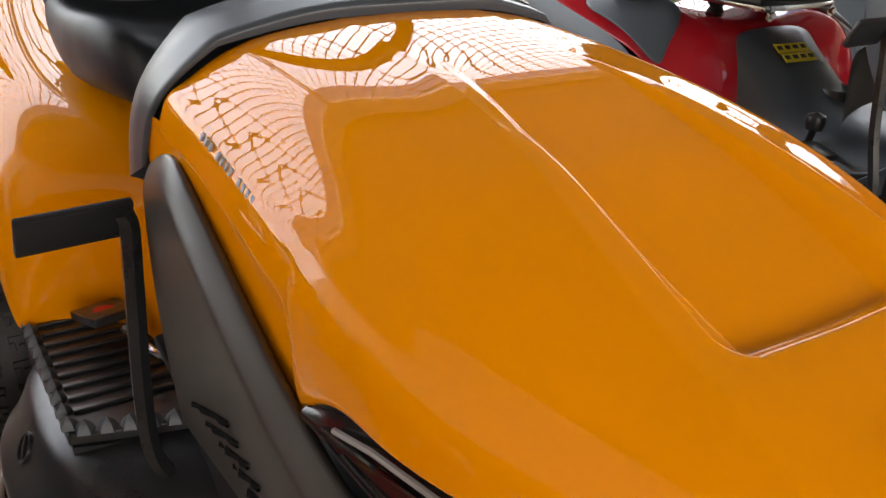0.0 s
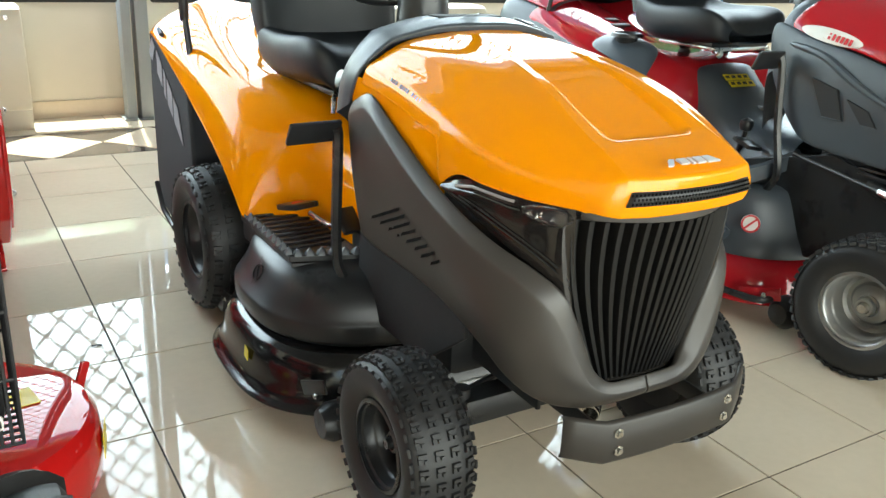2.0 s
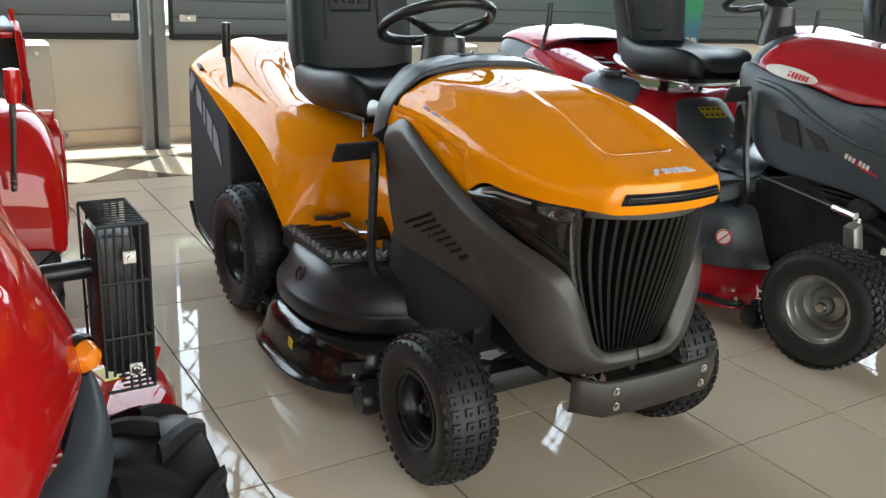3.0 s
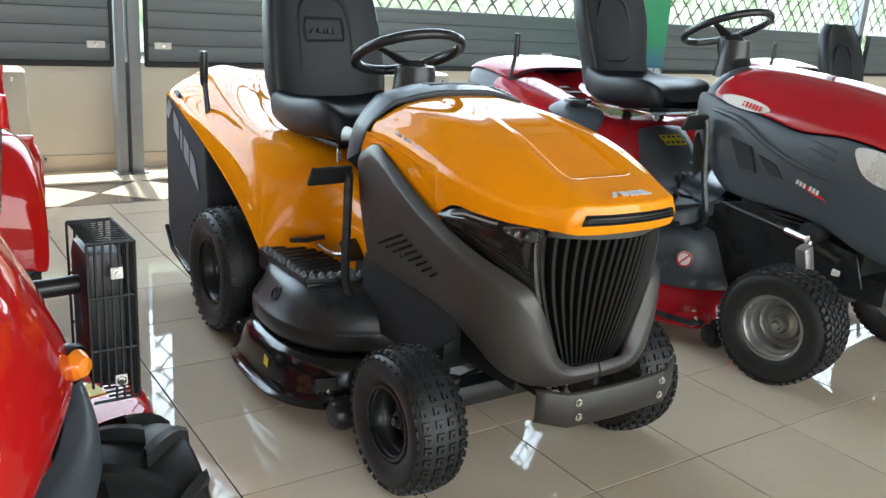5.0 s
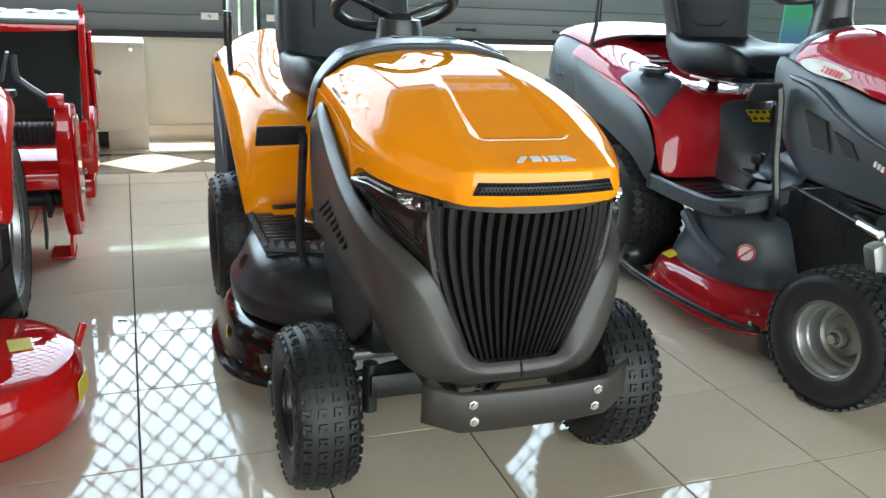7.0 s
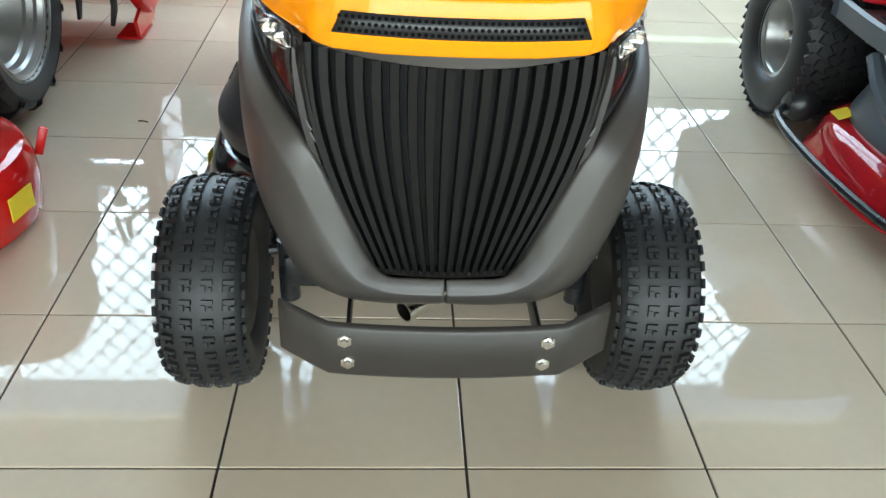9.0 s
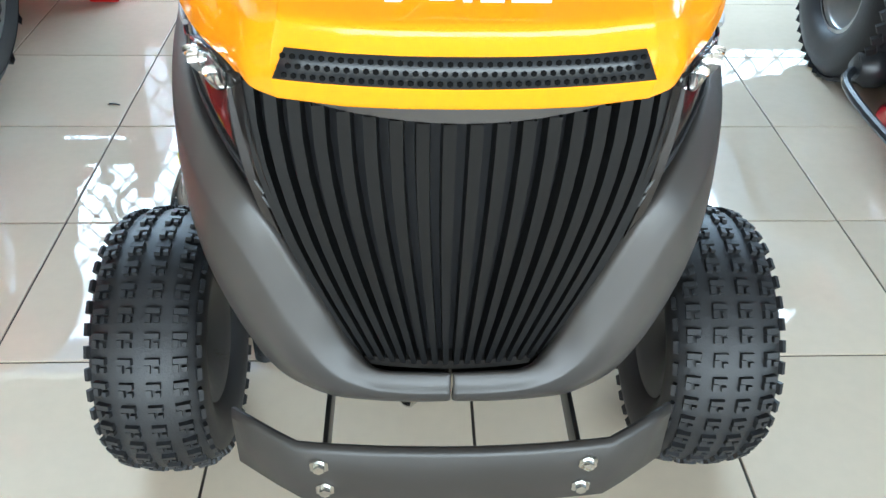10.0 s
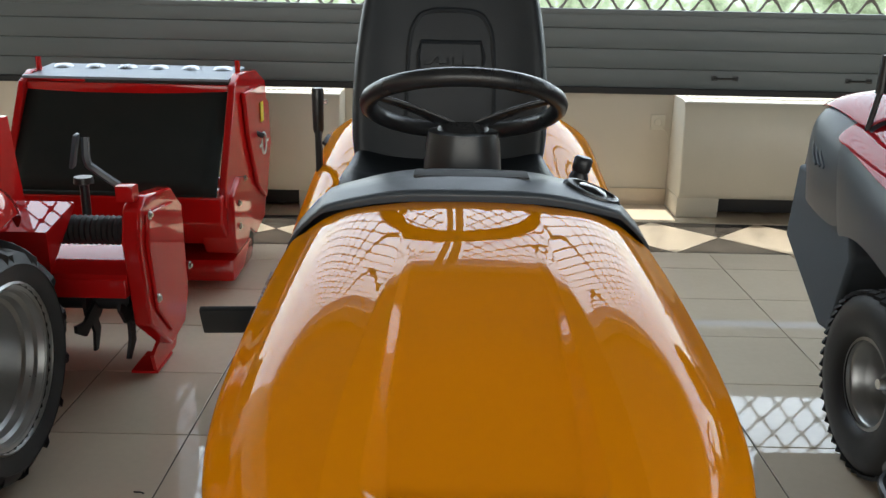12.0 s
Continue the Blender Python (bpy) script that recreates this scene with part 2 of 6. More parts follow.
def wheel(parent, at, r, w, rim_r, style, rim_mat, side=-1, steer=0.0):
    """A wheel: the rim is the part, with tyre, tread and hub under it. side: which way its open face looks along x."""
    h = w / 2
    s = side
    rim_prof = [(rim_r * 0.98, h * 0.84), (rim_r * 1.07, h * 0.82), (rim_r * 1.08, h * 0.76), (rim_r * 0.98, h * 0.72), (rim_r * 0.93, h * 0.66), (rim_r * 0.90, h * 0.40), (rim_r * 0.87, h * 0.34), (rim_r * 0.84, h * 0.30), (rim_r * 0.80, -h * 0.15), (rim_r * 0.72, -h * 0.24), (rim_r * 0.60, -h * 0.22), (rim_r * 0.52, -h * 0.10), (rim_r * 0.30, -h * 0.05), (rim_r * 0.26, -h * 0.02), (rim_r * 0.25, h * 0.34), (rim_r * 0.23, h * 0.38), (rim_r * 0.17, h * 0.38), (rim_r * 0.16, h * 0.20), (0.0, h * 0.20)]
    if style == "lug":
        rim_prof = [(rim_r * 1.05, h * 0.90), (rim_r * 1.08, h * 0.86), (rim_r * 1.04, h * 0.80), (rim_r * 0.97, h * 0.76), (rim_r * 0.95, h * 0.62), (rim_r * 0.90, h * 0.56), (rim_r * 0.88, h * 0.40), (rim_r * 0.83, h * 0.34), (rim_r * 0.80, -h * 0.20), (rim_r * 0.74, -h * 0.34), (rim_r * 0.55, -h * 0.40), (rim_r * 0.34, -h * 0.34), (rim_r * 0.30, -h * 0.22), (rim_r * 0.26, -h * 0.18), (0, -h * 0.18)]
    back = [(rim_r * 0.98, h * 0.80), (rim_r * 0.9, -h * 0.5), (rim_r * 1.04, -h * 0.75), (rim_r * 0.8, -h * 0.7), (0, -h * 0.2)]
    bm = lathe([(a, s * b) for a, b in rim_prof], "x", 40)
    lathe([(a, s * b) for a, b in back], "x", 40, bm=bm)
    rim = part("wheel", bm, rim_mat, parent)
    rim.matrix_basis = pose(*at, 0, 0, steer)
    crown = r - 0.004 if style == "turf" else r - 0.010
    if style == "lug":
        crown = r - 0.03
    if style == "knob":
        crown = r - 0.007
    prof = [(rim_r * 1.02, -h * 0.78), (rim_r * 1.12, -h * 0.90), (rim_r * 1.3, -h * 0.98), ((rim_r + crown) * 0.52, -h * 1.0), (crown * 0.90, -h * 0.95), (crown * 0.965, -h * 0.84), (crown * 0.99, -h * 0.6), (crown, -h * 0.3), (crown, 0)]
    if style == "knob":
        prof = [(rim_r * 1.02, -h * 0.66), (rim_r * 1.14, -h * 0.82), (rim_r * 1.35, -h * 0.96), ((rim_r + crown) * 0.51, -h), (crown * 0.86, -h * 0.965), (crown * 0.925, -h * 0.86), (crown * 0.968, -h * 0.62), (crown * 0.992, -h * 0.32), (crown, 0)]
    prof = prof + [(a, -b) for a, b in reversed(prof[:-1])]
    part("tyre", lathe(prof, "x", 64), RUBBER, rim)
    key = (style, r, w)
    bm = bmesh.new()
    if key in TREADS:
        pass
    elif style == "knob":
        big = w / 0.146
        n = int(37 * r / (0.192 * big))
        for k in range(n):
            a = 2 * math.pi * k / n
            for off in (-0.68, -0.23, 0.23, 0.68):
                rr = crown * (0.992 - 0.075 * off * off)
                m = pose(0, 0, 0, -math.degrees(a)) @ pose(h * off, 0, rr + 0.003, 0, 22 * off, 0)
                for wd, dp, px, py in ((0.019, 0.008, 0, 0.0055), (0.0075, 0.011, -0.0058, -0.004), (0.0065, 0.007, 0.005, -0.0055)):
                    b2 = box((wd * big, dp * big, 0.0075), (px * big, py * big, 0), 0, taper=0.90)
                    bmesh.ops.transform(b2, matrix=m, verts=b2.verts)
                    joined(bm, b2)
            for sd in (-1, 1):
                b2 = box((0.006, 0.016, 0.016), (0, 0, 0), 0)
                bmesh.ops.transform(b2, matrix=pose(0, 0, 0, -math.degrees(a) - 4.8) @ pose(sd * h * 0.915, 0, crown * 0.885, 0, 32 * sd, 0), verts=b2.verts)
                joined(bm, b2)
    elif style == "turf":
        n = 46
        for k in range(n):
            for j in range(7):
                off = (j - 3) / 3 * 0.82
                a = 2 * math.pi * (k + 0.5 * (j % 2)) / n
                rr = crown * (1.0 - 0.03 * off ** 4)
                b2 = box((w * 0.115, 2 * math.pi * r / n * 0.72, 0.009), (0, 0, 0), 0, taper=0.85)
                bmesh.ops.transform(b2, matrix=pose(0, 0, 0, -math.degrees(a)) @ pose(h * off, 0, rr + 0.001, 0, 18 * off ** 3, 28 * (-1) ** j), verts=b2.verts)
                joined(bm, b2)
    else:
        n = 11 if r < 0.3 else 14
        for k in range(n):
            for sd in (-1, 1):
                a = 2 * math.pi * (k + (0.5 if sd > 0 else 0)) / n
                pts = []
                for q in range(6):
                    f = q / 5
                    x = sd * h * (-0.08 + 1.06 * f)
                    rad = crown * (1 - 0.13 * f ** 3)
                    b = a + 0.34 * f
                    pts.append((x, rad, b))
                rows = []
                for x, rad, b in pts:
                    row = []
                    for dr, db in ((0, -0.075), (0.028, -0.040), (0.028, 0.040), (0, 0.075)):
                        ang, rr = b + db * 0.27 / r, rad + dr - 0.004
                        row.append((x, rr * math.sin(ang), rr * math.cos(ang)))
                    rows.append(row)
                sheet(rows, wrap_v=True, bm=bm)
    if key in TREADS:
        bm.free()
        tread = new("tread", TREADS[key])
        tread.parent = rim
    else:
        tread = part("tread", bm, RUBBER, rim)
        TREADS[key] = tread.data
    tagged(tread, kind="stuff")
    if style == "lug":
        h *= 0.15
    hub = lathe([(0, s * h * 0.55), (rim_r * 0.12, s * h * 0.55), (rim_r * 0.13, s * h * 0.40), (rim_r * 0.30, s * h * 0.14)], "x", 20)
    part("hub", hub, STEEL if rim_mat is SILVER else BLACK, rim)
    return rim

# ---- the showroom ----
T = 0.41            # tile side
WALL_Y = 4.52       # inner face of the parapet under the windows
SILL, PANEL_TOP, HEAD = 0.70, 1.12, 4.0
WEST, EAST, SOUTH, CEILING = -5.2, 13.0, -6.2, 4.4


def structure(name, bm, material, label, category, smooth=False, **kw):
    return tagged(part(name, bm, material, None, "", smooth, **kw), label, category, kind="structure")


wall_north = structure("wall_north", box((EAST - WEST, 0.2, SILL), ((EAST + WEST) / 2, WALL_Y + 0.1, SILL / 2), 0), PLASTER, "cream plastered parapet below the shuttered windows", "wall")
bm = box((EAST - WEST, 0.08, CEILING - HEAD), ((EAST + WEST) / 2, 4.30, (CEILING + HEAD) / 2), 0)
structure("lintel", bm, PLASTER, "cream plastered beam over the windows", "wall")
structure("wall_west", box((0.2, WALL_Y - SOUTH + 0.4, CEILING), (WEST - 0.1, (WALL_Y + SOUTH) / 2, CEILING / 2), 0), PLASTER, "plain cream side wall", "wall")
structure("wall_east", box((0.2, WALL_Y - SOUTH + 0.4, CEILING), (EAST + 0.1, (WALL_Y + SOUTH) / 2, CEILING / 2), 0), PLASTER, "plain cream side wall", "wall")
# unseen south wall, left open across the middle for the added fill
bm = box((EAST - WEST, 0.2, 0.5), ((EAST + WEST) / 2, SOUTH, 0.25), 0)
box((EAST - WEST, 0.2, 1.0), ((EAST + WEST) / 2, SOUTH, CEILING - 0.5), 0, bm=bm)
box((0.6, 0.2, CEILING - 0.6), (WEST + 0.3, SOUTH, CEILING / 2 + 0.2), 0, bm=bm)
box((0.6, 0.2, CEILING - 0.6), (EAST - 0.3, SOUTH, CEILING / 2 + 0.2), 0, bm=bm)
structure("wall_south", bm, PLASTER, "unseen plain cream wall with an opening assumed for the fill light", "wall")
structure("ceiling", box((EAST - WEST + 0.4, 4.34 - SOUTH + 0.1, 0.15), ((EAST + WEST) / 2, (4.34 + SOUTH - 0.1) / 2, CEILING + 0.075), 0), CEIL, "plain grey ceiling", "ceiling")
structure("baseboard", box((EAST - WEST, 0.015, 0.10), ((EAST + WEST) / 2, WALL_Y - 0.0075, 0.05), 0.002), TILE, "low tiled baseboard along the parapet", "baseboard")
structure("ground", box((120, 120, 0.1), (0, 0, -0.15), 0), shader("asphalt", (0.16, 0.15, 0.14), 0.9, vary=0.2), "grey paved ground outside", "ground")

floor = structure("floor", box((EAST - WEST, WALL_Y - SOUTH, 0.05), ((EAST + WEST) / 2, (WALL_Y + SOUTH) / 2, -0.0285), 0), GROUT, "polished cream floor tiles with dark joints", "floor")

# shutter panels, window frames and the lattice
BAYS = [(-5.2, -0.20), (0.02, 7.85), (8.05, 12.9)]


def shutter_bay(x0, x1):
    y = 4.25
    ob = thing("shutter_panel", "grey ribbed metal shutter panel with a black rubber gasket", "shutter", ((x0 + x1) / 2, y, SILL), group="window shutters", kind="structure")
    w = x1 - x0
    for a, b in ((0.03, 0.131), (0.134, 0.237), (0.240, 0.343), (0.346, PANEL_TOP - SILL)):
        part("slat", box((w, 0.03, b - a), (0, 0.015, (a + b) / 2), 0.003), SHUTTER, ob)
    part("backing", box((w, 0.01, PANEL_TOP - SILL - 0.04), (0, 0.032, (PANEL_TOP - SILL) / 2), 0), GASKET, ob)
    part("gasket", box((w + 0.02, 0.05, 0.035), (0, 0.012, 0.012), 0.006), GASKET, ob)
    part("top_rail", box((w, 0.05, 0.03), (0, 0.02, PANEL_TOP - SILL + 0.012), 0.005), SHUTTER, ob)
    for sx in (-1, 1):
        part("side_gasket", box((0.02, 0.05, PANEL_TOP - SILL + 0.02), (sx * (w / 2 + 0.004), 0.010, (PANEL_TOP - SILL) / 2 + 0.01), 0.006), GASKET, ob)
    return ob


def latch(x, z=0.83):
    ob = thing("shutter_latch", "pale metal latch box on the shutter", "latch", (x, 4.25, z), group="shutter latches")
    part("plate", box((0.105, 0.022, 0.042), (0, -0.011, 0), 0.004), LABELW, ob)
    part("knob", lathe([(0, -0.034), (0.010, -0.034), (0.013, -0.022), (0.013, -0.020)], "y", 12), STEEL, ob)
    return ob


def pull_handle(x, z=0.79):
    ob = thing("pull_handle", "small black pull handle on the shutter", "handle", (x, 4.25, z), group="shutter handles")
    part("bar", tube(curve_pts([(-0.055, 0, 0), (-0.05, -0.022, 0), (0.05, -0.022, 0), (0.055, 0, 0)], 5), 0.006, 8), BLACK, ob)
    for sx in (-1, 1):
        part("foot", box((0.032, 0.008, 0.026), (sx * 0.058, -0.004, 0), 0.003), BLACK, ob)
    return ob


for a, b in BAYS:
    shutter_bay(a, b)
latch(-0.29)
latch(0.115)
latch(3.30)
for x in (1.44, 2.18, -1.9, 3.75, 6.4):
    pull_handle(x)

for x, w in ((-0.135, 0.055), (-0.045, 0.075), (7.95, 0.10)):
    ob = thing("window_post", "grey painted steel window post standing on the floor", "post", (x, 4.36, 0), group="window posts", kind="structure")
    part("shaft", box((w, 0.12, HEAD), (0, 0, HEAD / 2), 0.006), POST, ob)
    part("foot_plate", box((w + 0.05, 0.16, 0.01), (0, 0, 0.005), 0.002), POST, ob)


def lattice(x0, x1, y):
    bm = bmesh.new()
    n = max(2, int((x1 - x0) / 0.03))
    k, z = 0, PANEL_TOP + 0.055
    while z < HEAD:
        pts = []
        for i in range(n + 1):
            x = x0 + (x1 - x0) * i / n
            pts.append((x, y + 0.004 * (-1) ** k, z + 0.047 * math.sin(2 * math.pi * x / 0.18 + math.pi * k)))
        d = 0.0115
        sheet([[(x, yy - 0.002, zz - d), (x, yy - 0.002, zz + d), (x, yy + 0.002, zz + d), (x, yy + 0.002, zz - d)] for x, yy, zz in pts], wrap_v=True, bm=bm)
        z += 0.10
        k += 1
    return bm


for a, b in BAYS:
    tagged(part("window_grille", lattice(a, b, 4.30), LATTICE), "wavy steel lattice grille across the window", "grille", kind="structure")

# outside: low shrubs and pale walls seen through the lattice, on a glowing sheet
BACK = bpy.data.materials.new("glowing_greenery")
BACK.use_nodes = True
n, l = BACK.node_tree.nodes, BACK.node_tree.links
b = n["Principled BSDF"]
tc, nz, ramp = n.new("ShaderNodeNewGeometry"), n.new("ShaderNodeTexNoise"), n.new("ShaderNodeValToRGB")
nz.inputs["Scale"].default_value, nz.inputs["Detail"].default_value, nz.inputs["Roughness"].default_value = 1.6, 8, 0.7
l.new(tc.outputs["Position"], nz.inputs["Vector"])
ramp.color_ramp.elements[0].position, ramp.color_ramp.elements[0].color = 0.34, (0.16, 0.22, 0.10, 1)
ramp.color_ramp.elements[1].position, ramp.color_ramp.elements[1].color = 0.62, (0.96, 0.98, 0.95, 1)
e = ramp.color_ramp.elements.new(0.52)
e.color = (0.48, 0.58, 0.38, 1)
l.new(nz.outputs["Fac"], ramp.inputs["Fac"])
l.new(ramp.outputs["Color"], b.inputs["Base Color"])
# the ramp's colours also glow, in place of daylight falling on them
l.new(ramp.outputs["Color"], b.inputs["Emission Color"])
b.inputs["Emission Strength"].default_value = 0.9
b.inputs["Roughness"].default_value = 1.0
tagged(part("backdrop", box((60, 0.2, 5.0), (4, 16, 2.3), 0), BACK), "self-glowing backdrop of green shrubs and pale walls outside", "backdrop", kind="structure")


def fan_coil(x0, x1, legs):
    w = x1 - x0
    ob = thing("fan_coil_heater", "cream enamelled fan coil heater below the window", "heater", ((x0 + x1) / 2, 4.36, 0), group="heaters")
    prof = [(-0.15, 0.115), (-0.165, 0.15), (-0.115, 0.60), (-0.09, 0.655), (-0.05, 0.668), (0.15, 0.668), (0.15, 0.115)]
    part("casing", plate(prof, w, "x", -w / 2), HEATER, ob, bevel=0.006)
    for sx in legs:
        part("leg", box((0.24, 0.27, 0.115), (sx * (w / 2 - 0.12), 0.0, 0.0575), 0.004), HEATER, ob)
    part("intake", box((w - 0.3, 0.2, 0.09), (0, 0.03, 0.066), 0.002), GASKET, ob)
    for i in range(int((w - 0.1) / 0.03)):
        part("louvre", box((0.022, 0.15, 0.006), (-w / 2 + 0.06 + 0.03 * i, 0.03, 0.670), 0.0), HEATER, ob)
    part("screw", lathe([(0, -0.008), (0.012, -0.008), (0.014, 0)], "y", 12, (w / 2 - 0.08, -0.120, 0.615)), STEEL, ob)
    return ob


fan_coil(1.24, 2.35, (-1, 1))
fan_coil(-1.85, -0.69, (-1, 1))
fan_coil(-4.2, -3.1, (-1, 1))
ob = thing("wall_socket", "cream wall socket with a cable beside the heater", "socket", (1.16, WALL_Y, 0.50))
part("plate", box((0.085, 0.012, 0.085), (0, -0.006, 0), 0.004), HEATER, ob)
part("well", lathe([(0.0, -0.010), (0.018, -0.010), (0.021, -0.016), (0.024, -0.012)], "y", 20), HEATER, ob)
part("cable", tube(curve_pts([(0.03, -0.015, -0.03), (0.055, -0.02, -0.06), (0.075, -0.012, -0.12)], 4), 0.004, 6), HEATER, ob)

# ---- the yellow lawn tractor ----
AX = -0.054
tractor = thing("lawn_tractor", "yellow ride-on lawn tractor with dark grey cowl and black seat", "lawn tractor", (AX, 0, 0))

# hood: control points from the middle to the lower edge (centre, scoop floor, scoop rim, ridge, flank, shoulder, edge)
HOOD = [
    [(0, -0.055, 0.731), (0.05, -0.054, 0.731), (0.095, -0.05, 0.731), (0.150, -0.037, 0.732), (0.172, -0.0242, 0.735), (0.184, -0.0022, 0.736), (0.190, 0.0066, 0.735)],
    [(0, -0.064, 0.758), (0.05, -0.063, 0.758), (0.095, -0.059, 0.758), (0.152, -0.044, 0.758), (0.177, -0.0262, 0.757), (0.189, -0.0054, 0.752), (0.194, 0.0126, 0.736)],
    [(0, -0.06, 0.803), (0.05, -0.059, 0.803), (0.095, -0.054, 0.803), (0.143, -0.041, 0.803), (0.169, -0.022, 0.795), (0.193, 0.002, 0.768), (0.201, 0.022, 0.737)],
    [(0, 0.035, 0.8355), (0.0525, 0.035, 0.8355), (0.095, 0.037, 0.836), (0.1415, 0.036, 0.837), (0.189, 0.045, 0.815), (0.223, 0.058, 0.779), (0.231, 0.07, 0.7375)],
    [(0, 0.057, 0.8415), (0.0903, 0.06, 0.8415), (0.104, 0.067, 0.844), (0.141, 0.066, 0.847), (0.197, 0.075, 0.825), (0.237, 0.088, 0.784), (0.245, 0.097, 0.738)],
    [(0, 0.068, 0.831), (0.084, 0.071, 0.8315), (0.1097, 0.082, 0.85), (0.1405, 0.085, 0.854), (0.204, 0.1, 0.834), (0.25, 0.118, 0.79), (0.258, 0.125, 0.74)],
    [(0, 0.165, 0.8675), (0.0893, 0.165, 0.868), (0.104, 0.165, 0.8815), (0.136, 0.165, 0.8835), (0.213, 0.17, 0.86), (0.269, 0.18, 0.806), (0.278, 0.19, 0.743)],
    [(0, 0.26, 0.9025), (0.0851, 0.26, 0.903), (0.0971, 0.26, 0.9135), (0.1185, 0.26, 0.9155), (0.212, 0.26, 0.888), (0.277, 0.26, 0.827), (0.288, 0.262, 0.745)],
    [(0, 0.325, 0.9205), (0.083, 0.325, 0.9205), (0.0935, 0.325, 0.9275), (0.11, 0.328, 0.929), (0.21, 0.33, 0.904), (0.279, 0.328, 0.842), (0.29, 0.329, 0.708)],
    [(0, 0.337, 0.924), (0.0819, 0.337, 0.924), (0.0924, 0.337, 0.9305), (0.108, 0.34, 0.9315), (0.2095, 0.342, 0.9065), (0.279, 0.34, 0.845), (0.292, 0.342, 0.795)],
    [(0, 0.39, 0.9372), (0.0777, 0.39, 0.9372), (0.0872, 0.39, 0.9405), (0.101, 0.39, 0.9388), (0.208, 0.4, 0.915), (0.278, 0.4, 0.854), (0.292, 0.4, 0.808)],
    [(0, 0.45, 0.9472), (0.07, 0.45, 0.9472), (0.08, 0.45, 0.9482), (0.097, 0.45, 0.9447), (0.206, 0.46, 0.922), (0.277, 0.46, 0.863), (0.29, 0.46, 0.82)],
    [(0, 0.54, 0.9594), (0.066, 0.54, 0.9594), (0.077, 0.54, 0.9594), (0.092, 0.54, 0.9545), (0.203, 0.555, 0.931), (0.274, 0.555, 0.874), (0.287, 0.56, 0.834)],
    [(0, 0.64, 0.9638), (0.062, 0.64, 0.9638), (0.074, 0.642, 0.9638), (0.088, 0.645, 0.9608), (0.2, 0.665, 0.936), (0.268, 0.69, 0.888), (0.285, 0.7, 0.842)],
]


def spline(points, steps, sharp=()):
    """A curve through points of uneven spacing, with corners at the sharp ones; steps a span."""
    p = [Vector(q) for q in points]
    n = len(p)
    d = [max(1e-6, (p[i + 1] - p[i]).length) for i in range(n - 1)]

    def slope(i, side):
        if i == 0 or (i in sharp and side > 0):
            return (p[i + 1] - p[i]) / d[i]
        if i == n - 1 or (i in sharp and side < 0):
            return (p[i] - p[i - 1]) / d[i - 1]
        u, v = (p[i] - p[i - 1]) / d[i - 1], (p[i + 1] - p[i]) / d[i]
        return (u * d[i] + v * d[i - 1]) / (d[i] + d[i - 1])
    out = []
    for i in range(n - 1):
        a, b = slope(i, 1) * d[i], slope(i + 1, -1) * d[i]
        m = steps[i] if isinstance(steps, (list, tuple)) else steps
        for k in range(m):
            t = k / m
            out.append((2 * t ** 3 - 3 * t * t + 1) * p[i] + (t ** 3 - 2 * t * t + t) * a + (3 * t * t - 2 * t ** 3) * p[i + 1] + (t ** 3 - t * t) * b)
    out.append(p[-1])
    return out


ALONG = (4, 6, 9, 3, 3, 7, 7, 6, 2, 5, 5, 6, 6)
hood_lines = [spline([r[j] for r in HOOD], ALONG, (2, 4, 5) if j < 3 else (2, 8, 9) if j == 6 else (2,)) for j in range(7)]
sections = [[ln[i] for ln in hood_lines] for i in range(len(hood_lines[0]))]
flanks = [spline(sec[3:6], 6) for sec in sections]


def ease(a, b, t):
    t = max(0.0, min(1.0, (t - a) / (b - a)))
    return t * t * (3 - 2 * t)


def terms(y, v):
    u = (y - 0.35) / 0.32
    return [u ** a * v ** b for a in range(6) for b in range(5)]


# one even sheet metal curve through the flanks
base, want = [], []
for flank in flanks:
    if flank[0].y > 0.0:
        for k, q in enumerate(flank):
            base.append(terms(flank[0].y, k / 12))
            want.append(tuple(q))
fit = np.linalg.lstsq(np.array(base), np.array(want), rcond=None)[0]
for flank in flanks:
    keep = ease(0.02, 0.10, flank[0].y)
    y = flank[0].y
    for k in range(13):
        flank[k] = flank[k].lerp(Vector(np.array(terms(y, k / 12)) @ fit), keep)
hood_rows = []
for sec, flank in zip(sections, flanks):
    c, f, r, g, fa, sh, lo = sec
    g = flank[0]
    half = [c.lerp(f, k / 4) for k in range(4)] + [c.lerp(f, 0.93), f, f.lerp(r, 0.12), f.lerp(r, 0.5), f.lerp(r, 0.88), r, r.lerp(g, 0.1), r.lerp(g, 0.5), r.lerp(g, 0.92)]
    back = ease(0.39, 0.46, c.y)
    for k, q in enumerate(half):
        d = 0.64 - q.y
        crown = 0.9638 - 0.040 * d - 0.25 * d * d
        d = 0.64 - g.y
        drop = g.z - (0.9638 - 0.040 * d - 0.25 * d * d)
        half[k] = Vector((q.x, q.y, q.z + (crown + drop * (q.x / g.x) ** 2 - q.z) * back))
    half += [flank[0], flank[0].lerp(flank[1], 0.2)] + flank[1:] + spline([flank[11], flank[12], lo], (1, 5))[2:]
    hood_rows.append(mirrored([tuple(v) for v in half]))
hood_mesh = sheet(hood_rows)
hood = part("hood", hood_mesh, YELLOW, tractor, "glossy yellow hood with a recessed scoop", sub=1, solid=0.005)
